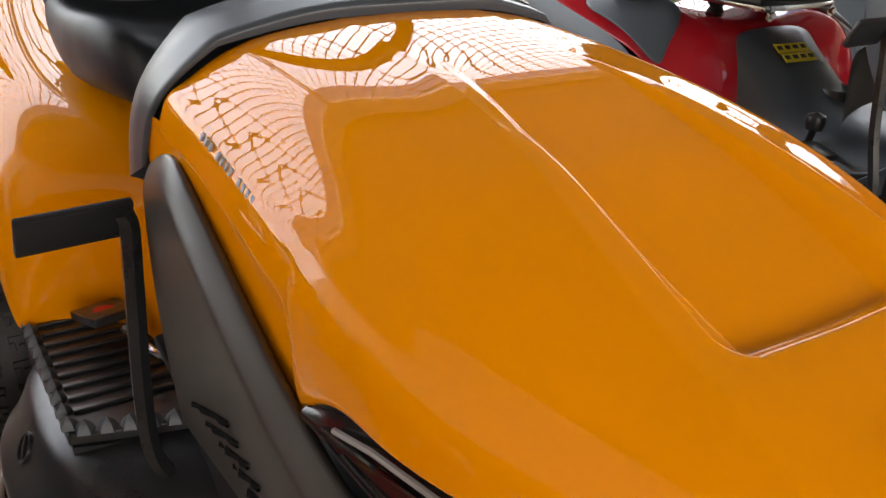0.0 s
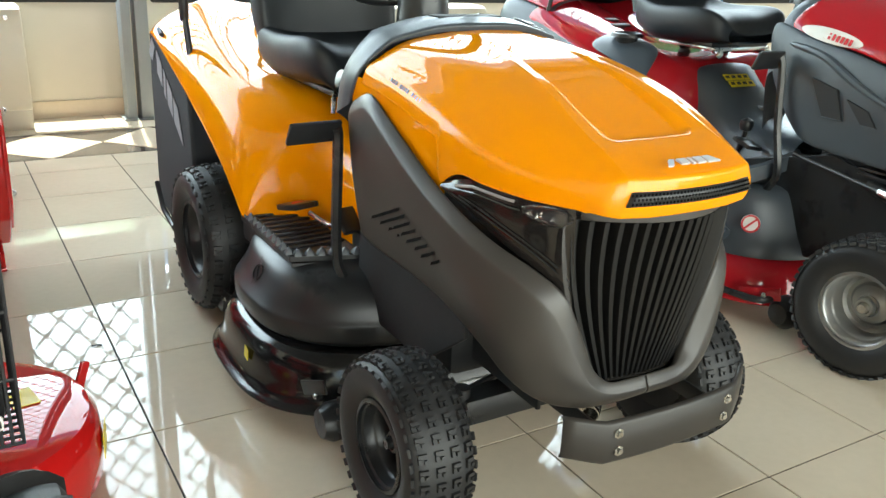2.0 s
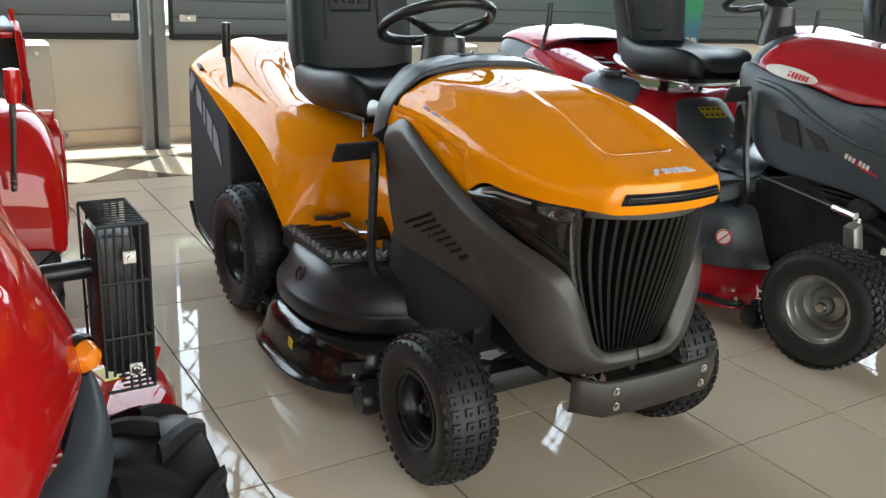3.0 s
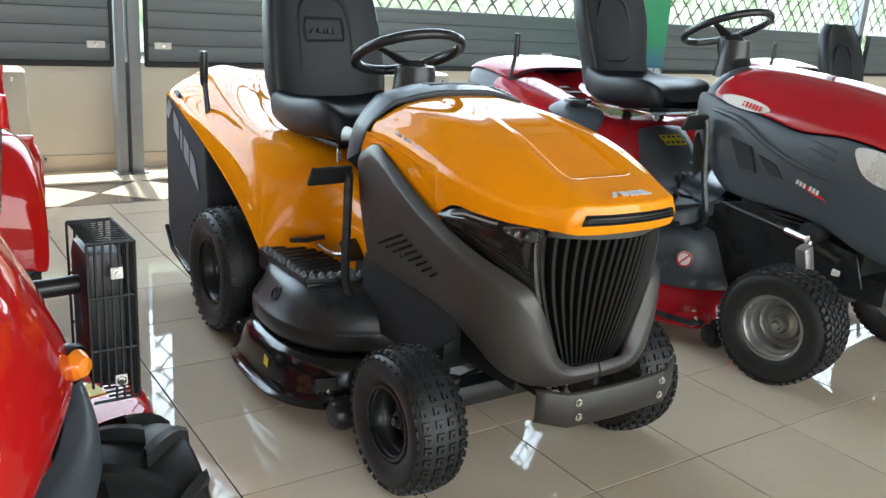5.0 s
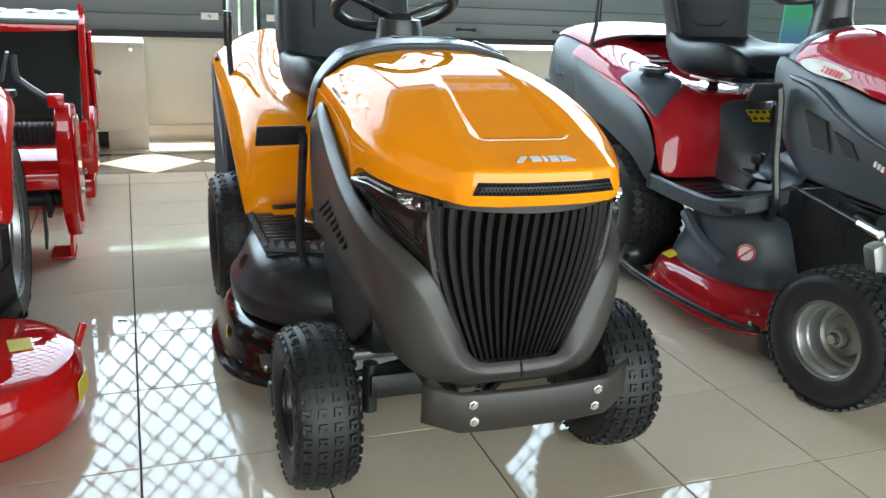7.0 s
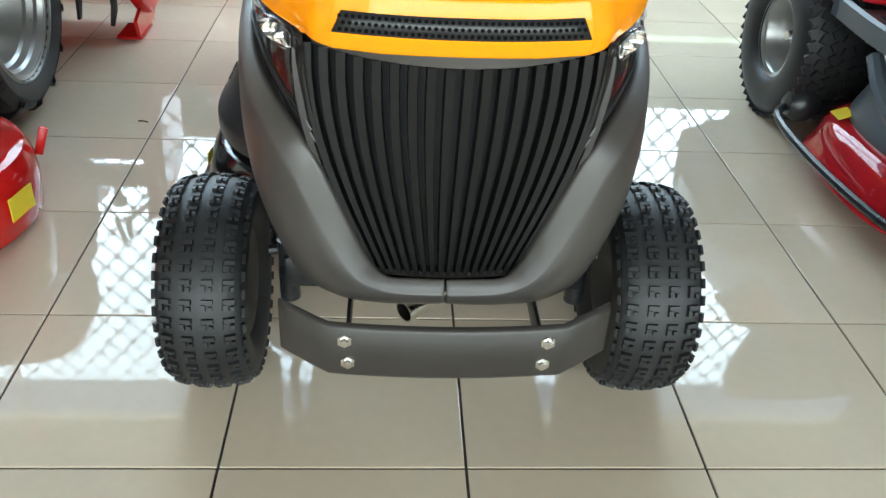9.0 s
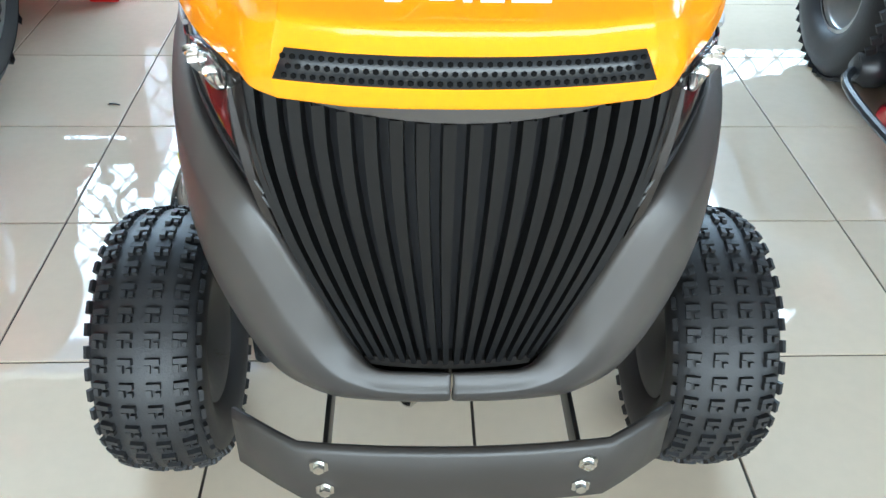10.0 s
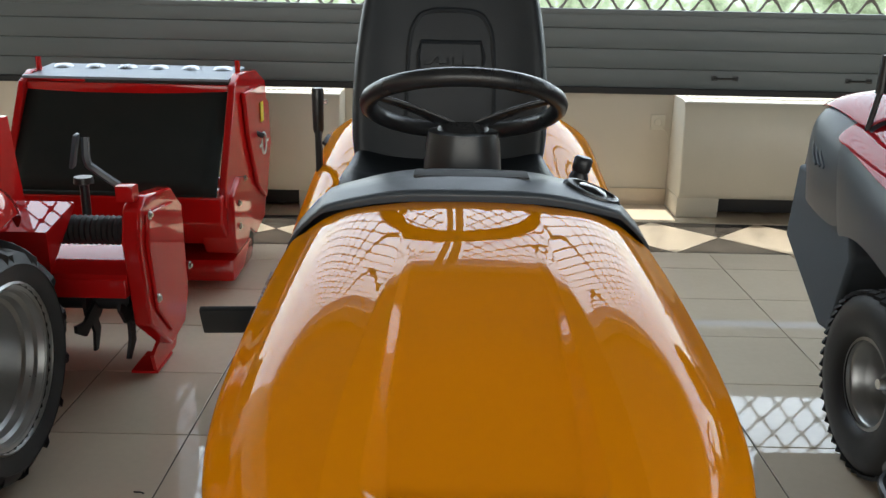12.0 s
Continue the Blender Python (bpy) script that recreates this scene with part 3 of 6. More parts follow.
# sunk flank panels below the hood's rear edge
for s in (-1, 1):
    rows = []
    for i in range(9):
        y = 0.325 + 0.41 * i / 8
        top = 0.80 + 0.055 * min(1, i / 5)
        inset = 0.276 if i < 6 else 0.276 + 0.003 * (i - 5)
        rows.append([(s * inset, y, top), (s * (inset + 0.001), y, top - 0.05), (s * (inset - 0.001), y, 0.66 + 0.10 * i / 8)])
    part("flank_recess", sheet(rows), YELLOW, hood, "sunk yellow flank panel")


# vent slot in the nose
rows = []
for z, k, push in ((0.757, 1.0, 0.0045), (0.7815, 0.925, 0.0055)):
    rows.append([(x * k, -0.0645 + 0.80 * x * x - push + (0.0035 if z > 0.76 else 0), z) for x in [(-0.150 + 0.300 * i / 16) for i in range(17)]])
part("nose_vent", sheet(rows), BLACK, hood, "black perforated nose vent", solid=0.004)
bm = bmesh.new()
for i in range(38):
    for j in range(3):
        x = -0.140 + 0.280 * (i + 0.5 * (j % 2)) / 37.5
        z = 0.7615 + 0.0075 * j
        lathe([(0, -0.001), (0.0022, -0.001), (0.0026, 0)], "y", 6, (x, -0.0692 + 0.80 * x * x + 0.0025 * (j / 2), z), bm=bm)
# the holes are not cut: dots painted with the shade of a hole
part("vent_hole", bm, SLOT_SHADE, hood)

# plain badge on the nose: five silver shapes
SHAPES = [[(-0.062, 0), (-0.050, 0), (-0.034, 0.019), (-0.047, 0.019)], [(-0.029, 0.002), (-0.010, 0.002), (-0.010, 0.019), (-0.029, 0.019)], [(-0.004, 0), (0.003, 0), (0.003, 0.019), (-0.004, 0.019)], [(0.009, 0), (0.027, 0), (0.027, 0.019), (0.009, 0.019)], [(0.032, 0), (0.062, 0), (0.047, 0.019), (0.032, 0.019)]]


def badge(parent, at, rot, k, material, name="badge", thick=0.0035):
    bm = bmesh.new()
    for s in SHAPES:
        plate([(u * k, v * k) for u, v in s], thick, "z", 0.0, bm)
    bmesh.ops.transform(bm, matrix=pose(*at, *rot), verts=bm.verts)
    return part(name, bm, material, parent, "plain raised silver badge shapes", False)


badge(hood, (0, -0.046, 0.8165), (15, 0, 0), 1.0, BADGE)
# narrow printed line on the hood's flank
for i in range(13):
    if i in (4, 9):
        continue
    y = 0.43 + 0.0105 * i
    part("print_bar", box((0.003, 0.0050, 0.0075), (-0.2795 + 0.0010 * (i / 12), y, 0.853 + 0.0017 * i), 0, (8, 26, 0)), PRINT, hood, "", False)

# dash cowl behind the hood
DASH = [
    [(0, 0.636, 0.962), (0.05, 0.636, 0.962), (0.090, 0.641, 0.960), (0.136, 0.651, 0.955), (0.222, 0.666, 0.934), (0.270, 0.690, 0.890), (0.285, 0.715, 0.852), (0.288, 0.738, 0.79)],
    [(0, 0.632, 0.975), (0.05, 0.632, 0.975), (0.090, 0.637, 0.9735), (0.137, 0.647, 0.967), (0.221, 0.662, 0.943), (0.271, 0.686, 0.896), (0.290, 0.712, 0.856), (0.293, 0.736, 0.79)],
    [(0, 0.70, 0.987), (0.05, 0.70, 0.987), (0.090, 0.70, 0.985), (0.137, 0.71, 0.977), (0.223, 0.725, 0.952), (0.274, 0.745, 0.899), (0.293, 0.760, 0.849), (0.296, 0.775, 0.77)],
    [(0, 0.765, 0.985), (0.05, 0.765, 0.985), (0.090, 0.765, 0.983), (0.137, 0.77, 0.975), (0.219, 0.78, 0.949), (0.269, 0.79, 0.893), (0.290, 0.80, 0.836), (0.293, 0.81, 0.755)],
    [(0, 0.80, 0.94), (0.05, 0.80, 0.94), (0.090, 0.80, 0.935), (0.135, 0.80, 0.925), (0.200, 0.805, 0.90), (0.245, 0.81, 0.86), (0.265, 0.815, 0.81), (0.270, 0.82, 0.745)],
    [(0, 0.81, 0.72), (0.05, 0.81, 0.72), (0.090, 0.81, 0.72), (0.135, 0.81, 0.72), (0.190, 0.81, 0.71), (0.215, 0.815, 0.70), (0.225, 0.82, 0.70), (0.23, 0.825, 0.70)],
]
dash_mesh = sheet([mirrored(r) for r in DASH])
dash_mesh.verts.index_update()
crease = dash_mesh.edges.layers.float.new("crease_edge")
for e in dash_mesh.edges:
    a, b = sorted(v.index for v in e.verts)
    if a // 15 == b // 15 and a // 15 in (1, 2, 3):
        e[crease] = 0.75
    if a % 15 == b % 15 and a % 15 in (3, 11):
        e[crease] = 0.6
part("dash_cowl", dash_mesh, SLATE, tractor, "slate grey dash cowl", sub=2)
part("dash_tray", box((0.175, 0.050, 0.010), (0.0, 0.722, 0.9822), 0.003), GASKET, tractor, "black tray recess in the dash")
bm = lathe([(0, 0.001), (0.028, 0.002), (0.033, 0.008), (0.039, 0.007), (0.043, 0.000), (0.044, -0.012)], "z", 32)
bmesh.ops.transform(bm, matrix=pose(0.186, 0.722, 0.9585, 4, 20, -8) @ Matrix.Diagonal((1.1, 0.75, 1.0, 1)), verts=bm.verts)
part("key_bezel", bm, BLACK, tractor, "black oval key switch pod")
bm = lathe([(0, 0.010), (0.020, 0.008), (0.026, 0.003), (0.028, -0.004)], "z", 20)
bmesh.ops.transform(bm, matrix=pose(0.186, 0.722, 0.9600, 4, 20, -8), verts=bm.verts)
part("key_switch", bm, GLOSS, tractor)
part("cutter_lever", tube([(0.185, 1.06, 0.76), (0.205, 1.055, 0.86), (0.210, 1.053, 0.885)], 0.011, 8), BLACK, tractor)
bm = lathe([(0, 0.075), (0.014, 0.075), (0.018, 0.070), (0.018, 0.050), (0.015, 0.045), (0.019, 0.035), (0.017, -0.01), (0.012, -0.025), (0, -0.025)], "z", 14)
bmesh.ops.transform(bm, matrix=pose(0.210, 1.053, 0.878, 0, 12, 0), verts=bm.verts)
part("lever_grip", bm, BLACK, tractor)

# grey side cowl: inner lip, outer crease and lower edge, from the seam under the grille to the rear
LIP = [(0.0, -0.004, 0.387), (0.045, -0.002, 0.387), (0.090, 0.004, 0.389), (0.107, 0.014, 0.402), (0.137, 0.020, 0.461), (0.165, 0.024, 0.523), (0.187, 0.031, 0.567), (0.201, 0.041, 0.586), (0.230, 0.076, 0.613), (0.264, 0.140, 0.640), (0.285, 0.230, 0.672), (0.2905, 0.331, 0.707), (0.2895, 0.45, 0.755), (0.287, 0.56, 0.800), (0.286, 0.643, 0.832), (0.287, 0.735, 0.795)]
FOLD = [(0, -0.015, 0.366), (0.045, -0.014, 0.366), (0.088, -0.009, 0.368), (0.124, -0.004, 0.384), (0.161, 0.005, 0.436), (0.192, 0.015, 0.496), (0.215, 0.027, 0.539), (0.232, 0.04, 0.562), (0.258, 0.075, 0.589), (0.287, 0.14, 0.616), (0.306, 0.23, 0.648), (0.312, 0.331, 0.681), (0.312, 0.45, 0.728), (0.308, 0.56, 0.776), (0.302, 0.643, 0.8), (0.299, 0.733, 0.765)]
FOOT = [(0.0, 0.000, 0.340), (0.045, 0.001, 0.338), (0.090, 0.004, 0.337), (0.130, 0.010, 0.337), (0.165, 0.025, 0.338), (0.195, 0.045, 0.341), (0.218, 0.068, 0.350), (0.235, 0.090, 0.363), (0.250, 0.115, 0.380), (0.265, 0.155, 0.412), (0.277, 0.205, 0.440), (0.282, 0.331, 0.469), (0.285, 0.45, 0.476), (0.292, 0.56, 0.482), (0.299, 0.612, 0.490), (0.303, 0.642, 0.500)]
SWELL = (0.006, 0.006, 0.006, 0.008, 0.012, 0.014, 0.016, 0.017, 0.018, 0.016, 0.013, 0.011, 0.010, 0.010, 0.010, 0.006)
lip_line, fold_line, foot_line = spline(LIP, 4), spline(FOLD, 4), spline(FOOT, 4)
swell_line = spline([(q, i, 0) for i, q in enumerate(SWELL)], 4)
COWL_ROWS = []
for a, b, c, w in zip(lip_line, fold_line, foot_line, swell_line):
    side = Vector((b.x, min(0.0, b.y - 0.2), 0)).normalized()
    col = [a + Vector((-0.012 * side.x, 0.012, -0.010)), a, a.lerp(b, 0.12), a.lerp(b, 0.5) + 0.002 * side, a.lerp(b, 0.86), b]
    for f in (0.03, 0.10, 0.24, 0.4, 0.56, 0.72, 0.86, 0.95, 1.0):
        col.append(b.lerp(c, f) + side * (w.x * math.sin(math.pi * min(1.0, f * 1.02)) ** 0.9))
    col.append(c + Vector((-0.02 * side.x, 0.02, 0.004)))
    COWL_ROWS.append(col)


def cowl_x(y, z):
    """How far out the cowl's flank lies at a point of its side."""
    return min(((v.y - y) ** 2 + (v.z - z) ** 2, v.x) for col in COWL_ROWS[24:] for v in col[5:14])[1]


for s in (-1, 1):
    cowl_mesh = sheet([[(s * max(0.0006, v.x), v.y, v.z) for v in col] for col in COWL_ROWS])
    part("side_cowl", cowl_mesh, COWL, tractor, "satin dark grey side cowl", sub=1, solid=0.004)
    # smoked headlight cover between hood, cowl and grille
    upper = [(0.197, 0.026, 0.742), (0.214, 0.044, 0.742), (0.239, 0.085, 0.743), (0.264, 0.145, 0.745), (0.282, 0.236, 0.748), (0.2885, 0.320, 0.715)]
    lower = [(0.160, 0.030, 0.512), (0.186, 0.036, 0.566), (0.205, 0.048, 0.588), (0.232, 0.084, 0.614), (0.262, 0.145, 0.640), (0.289, 0.315, 0.702)]
    band = []
    for k in range(9):
        f = k / 8
        band.append([(a[0] + (b[0] - a[0]) * f - 0.006 + 0.010 * math.sin(math.pi * f), a[1] + (b[1] - a[1]) * f, a[2] + (b[2] - a[2]) * f) for a, b in zip(upper, lower)])
    hb = part("headlight_band", sheet([[(s * x, y, z) for x, y, z in r] for r in band]), SMOKE, tractor, "smoked dark headlight cover", sub=2)

    def on_band(u, f, out):
        """A point of the band: u along its length from the grille, f down from the hood."""
        k = min(int(u), 4)
        w = u - k
        a = Vector(upper[k]).lerp(Vector(upper[k + 1]), w)
        b = Vector(lower[k]).lerp(Vector(lower[k + 1]), w)
        p = a.lerp(b, f)
        return (s * (p.x - 0.006 + 0.010 * math.sin(math.pi * f) + 0.8 * out), p.y - 0.6 * out, p.z)

    def lamp_patch(u0, u1, f0, f1, out):
        rows = []
        for i in range(7):
            v = i / 6
            row = []
            for k in range(13):
                w = k / 12
                mid = (f0 + f1) / 2 + 0.035 * (w - 0.5)
                swell = math.sin(math.pi * (0.06 + 0.88 * w)) ** 0.6
                row.append(on_band(u0 + (u1 - u0) * w, mid + (f1 - f0) * (v - 0.5) * swell, out))
            rows.append(row)
        return sheet(rows)

    lamp = part("headlight", lamp_patch(0.55, 2.45, 0.05, 0.24, 0.002), SPRING, tractor, "clear headlight with chrome reflectors", solid=0.003)
    for u, f, rr in ((0.95, 0.145, 0.013), (1.45, 0.145, 0.018), (2.0, 0.15, 0.013)):
        bw = lathe([(rr, -0.004), (rr * 0.86, 0.003), (rr * 0.5, 0.008), (0, 0.009)], "y", 20)
        bmesh.ops.transform(bw, matrix=Matrix.Translation(on_band(u, f, 0.003)) @ pose(0, 0, 0, 8, 0, s * 34) @ Matrix.Diagonal((1.5, 1, 0.75, 1)), verts=bw.verts)
        part("reflector", bw, CHROME, lamp, "chrome reflector bowl")
    part("lens", lamp_patch(0.5, 2.5, 0.04, 0.25, 0.0075), LENS, lamp, solid=0.002)
    part("light_strip", tube([on_band(2.75 + 1.75 * k / 10, 0.10 + 0.05 * (k / 10), 0.005) for k in range(11)], 0.0028, 6), PRINT, hb, "pale light strip")
    part("strip_edge", tube([on_band(2.6 + 2.1 * k / 10, 0.20 + 0.06 * (k / 10), 0.002) for k in range(11)], 0.0022, 6), GLOSS, hb)
    part("band_line", tube([on_band(0.5 + 4.2 * k / 16, 0.80 - 0.30 * (k / 16) ** 2, 0.001) for k in range(17)], 0.0016, 6), BLACK, hb)
    part("band_line", tube([on_band(0.5 + 4.0 * k / 16, 0.72 - 0.30 * (k / 16) ** 2, 0.001) for k in range(17)], 0.0016, 6), BLACK, hb)
    # louvre slots in the side cowl: raised strips coloured as the shade inside
    for i in range(8):
        f = i / 7
        ya, za = 0.581 - 0.269 * f, 0.565 - 0.014 * f
        yb, zb = 0.442 - 0.169 * f, 0.627 - 0.056 * f
        rows = []
        for k in range(7):
            y, z = ya + (yb - ya) * k / 6, za + (zb - za) * k / 6
            x = cowl_x(y, z) + 0.0022
            rows.append([(s * (x - 0.010), y + 0.0015, z - 0.0040), (s * x, y + 0.0015, z - 0.0040), (s * x, y - 0.0015, z + 0.0040), (s * (x - 0.010), y - 0.0015, z + 0.0040)])
        part("louvre_slot_shade", sheet(rows, wrap_v=True), SLOT_SHADE, tractor)
    part("engine_shield", plate([(0.26, 0.46), (0.74, 0.49), (0.76, 0.27), (0.42, 0.27), (0.30, 0.36), (0.25, 0.40)], 0.012, "x", s * 0.258), GASKET, tractor, "black engine side shield", bevel=0.003)

# grille ribs
GT, GB = 0.728, 0.376


def grille_half(f):
    return 0.105 + 0.100 * math.sin(math.pi / 2 * min(1.0, f / 0.95)) - 0.006 * f ** 4


def grille_front(x, f):
    """Front surface of the grille at height share f (0 below, 1 above)."""
    half = grille_half(f)
    q = x / half
    return -0.052 * f + 0.016 * (1 - f) + (0.082 * f + 0.012) * q * q, GB + (GT - GB) * f


rows = []
for i in range(9):
    f = i / 8
    half = grille_half(f) + 0.012
    rows.append([(half * u, grille_front(half * u, f)[0] + 0.026, grille_front(0, f)[1] - (0.03 if i == 0 else 0)) for u in [k / 6 - 1 for k in range(13)]])
part("grille_backing", sheet(rows), GASKET, tractor)
for k in range(18):
    u = -1 + 2 * (k + 0.5) / 18
    rows = []
    for i in range(9):
        f = 0.965 * i / 8
        half = grille_half(f) - 0.002
        cx, wd = half * u, half / 18 * (0.62)
        y, z = grille_front(cx, f)
        rows.append([(cx - wd, y + 0.024, z), (cx - wd * 0.8, y, z), (cx + wd * 0.8, y, z), (cx + wd, y + 0.024, z)])
    part("grille_rib", sheet(rows), RIB, tractor)
rows = []
for z, dy in ((0.736, 0.012), (0.734, -0.004), (0.716, -0.003), (0.712, 0.012)):
    rows.append([(x, grille_front(x, 0.97)[0] + dy + 0.005, z) for x in [-0.180 + 0.360 * i / 16 for i in range(17)]])
part("grille_top_rail", sheet(rows), COWL, tractor, solid=0.006)
rows = []
for z, dy in ((0.362, 0.028), (0.366, -0.001), (0.377, -0.004), (0.383, 0.002), (0.383, 0.026)):
    rows.append([(x, grille_front(x, 0)[0] + dy, z) for x in [-0.108 + 0.216 * i / 12 for i in range(13)]])
part("grille_bottom_edge", sheet(rows), SMOKE, tractor)
for s in (-1, 1):
    rows = []
    for i in range(11):
        f = 0.97 * i / 10
        half = grille_half(f)
        y, z = grille_front(half, f)
        rows.append([(s * (half - 0.004), y + 0.03, z), (s * (half - 0.003), y - 0.003, z), (s * (half + 0.006), y - 0.002, z), (s * (half + 0.014), y + 0.016, z)])
    part("grille_edge", sheet(rows), SMOKE, tractor)

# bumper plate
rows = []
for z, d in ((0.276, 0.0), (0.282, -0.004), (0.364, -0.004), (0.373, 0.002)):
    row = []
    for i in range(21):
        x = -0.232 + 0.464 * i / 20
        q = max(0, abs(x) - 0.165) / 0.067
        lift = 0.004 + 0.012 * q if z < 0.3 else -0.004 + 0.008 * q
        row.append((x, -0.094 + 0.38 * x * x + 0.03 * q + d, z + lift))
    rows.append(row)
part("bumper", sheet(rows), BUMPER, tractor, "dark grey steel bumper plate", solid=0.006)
for s in (-1, 1):
    for x, z in ((0.139, 0.343), (0.135, 0.306)):
        bolt(tractor, (s * x, -0.098 + 0.38 * x * x, z), "y", 0.008, 0.008)
    part("bumper_bracket", box((0.006, 0.30, 0.035), (s * 0.137, 0.07, 0.312), 0.002), BLACK, tractor)
    part("frame_rail", box((0.01, 1.3, 0.09), (s * 0.17, 0.75, 0.34), 0.003), BLACK, tractor)
pipe = lathe([(0.016, 0), (0.0185, 0), (0.0185, 0.10), (0.016, 0.10), (0.016, 0)], "y", 20)
bmesh.ops.transform(pipe, matrix=pose(-0.056, 0.075, 0.268, 4, 0, -48), verts=pipe.verts)
part("exhaust_pipe", pipe, STEEL, tractor, "short steel exhaust pipe")
part("heat_shield", box((0.14, 0.12, 0.004), (-0.08, 0.13, 0.325), 0.001, (4, 0, 0)), GALV, tractor)
part("engine_block", box((0.34, 0.42, 0.36), (0, 0.38, 0.52), 0.02), GASKET, tractor)
part("under_tray", box((0.46, 0.52, 0.18), (0, 0.60, 0.35), 0.02), BLACK, tractor)
part("front_axle", box((0.52, 0.06, 0.06), (0, 0.25, 0.24), 0.008), BLACK, tractor)
for s in (-1, 1):
    part("king_pin", lathe([(0, 0.29), (0.018, 0.29), (0.018, 0.17), (0, 0.17)], "z", 12, (s * 0.255, 0.25, 0)), BLACK, tractor)
    part("tie_rod", tube([(s * 0.29, 0.26, 0.26), (s * 0.05, 0.32, 0.27)], 0.008, 8), BLACK, tractor)

# wheels
FR, FW = 0.192, 0.146
for s in (-1, 1):
    wheel(tractor, (s * 0.374 - 0.008, 0.266, FR), FR, FW, 0.092, "knob", BLACK, side=s)
    wheel(tractor, (s * 0.390, 1.49, 0.232), 0.232, 0.205, 0.115, "knob", BLACK, side=s)
part("rear_axle", box((0.64, 0.12, 0.14), (0, 1.49, 0.25), 0.02), BLACK, tractor)

# cutting deck
rows = [superellipse(a, b, 0, 0.95, z, 56, e) for z, a, b, e in ((0.060, 0.515, 0.375, 3.0), (0.052, 0.548, 0.395, 3.0), (0.060, 0.550, 0.396, 3.0), (0.070, 0.522, 0.378, 3.0), (0.110, 0.515, 0.372, 3.0), (0.155, 0.512, 0.368, 2.9), (0.188, 0.492, 0.352, 2.8), (0.205, 0.465, 0.335, 2.7), (0.210, 0.25, 0.25, 2.5))]
deck = part("cutting_deck", sheet(rows, wrap_v=True), DECK, tractor, "gloss black pressed steel cutting deck", sub=1)
rows = [superellipse(a, b, 0, 0.95 + dy, z, 48, e) for z, a, b, dy, e in ((0.204, 0.466, 0.340, 0, 2.6), (0.214, 0.484, 0.352, 0, 2.6), (0.222, 0.488, 0.356, 0, 2.6), (0.262, 0.490, 0.358, 0, 2.6), (0.268, 0.488, 0.356, 0, 2.6), (0.276, 0.480, 0.350, 0, 2.6), (0.315, 0.456, 0.332, -0.005, 2.7), (0.350, 0.440, 0.305, 0.0, 2.8), (0.385, 0.425, 0.26, 0.02, 3), (0.39, 0.20, 0.15, 0.04, 3))]
part("deck_cover", sheet(rows, wrap_v=True), BLACK, tractor, "matt black belt cover on the deck", sub=1)
for s in (-1, 1):
    bm = lathe([(0.020, 0), (0.024, 0.0), (0.024, 0.004), (0.020, 0.004), (0.020, 0)], "z", 24)
    box((0.034, 0.004, 0.004), (0, 0, 0.002), 0, (0, 0, 40), bm=bm)
    bmesh.ops.transform(bm, matrix=pose(s * 0.453, 0.94, 0.322, 0, s * 62, 0), verts=bm.verts)
    part("round_emblem", bm, BLACK, tractor)
    part("hazard_label", box((0.002, 0.036, 0.028), (s * 0.514, 0.87, 0.135), 0, (0, -s * 5, s * 6)), LABELY, deck, "yellow hazard label", False)
    for y, z in ((0.60, 0.155), (1.30, 0.12)):
        br = part("roller_bracket", box((0.006, 0.10, 0.035), (s * 0.440, y, z), 0.002, (-24 if y < 1 else 20, 0, s * -12)), BLACK, deck)
        part("roller", lathe([(0, -0.045), (0.035, -0.04), (0.048, -0.015), (0.048, 0.015), (0.035, 0.04), (0, 0.045)], "x", 24, (s * 0.40, y - 0.035 if y < 1 else y + 0.05, 0.075)), BLACK, br)
        bolt(deck, (s * 0.444, y - 0.02, z - 0.012), "x", 0.006, 0.006 * -s)

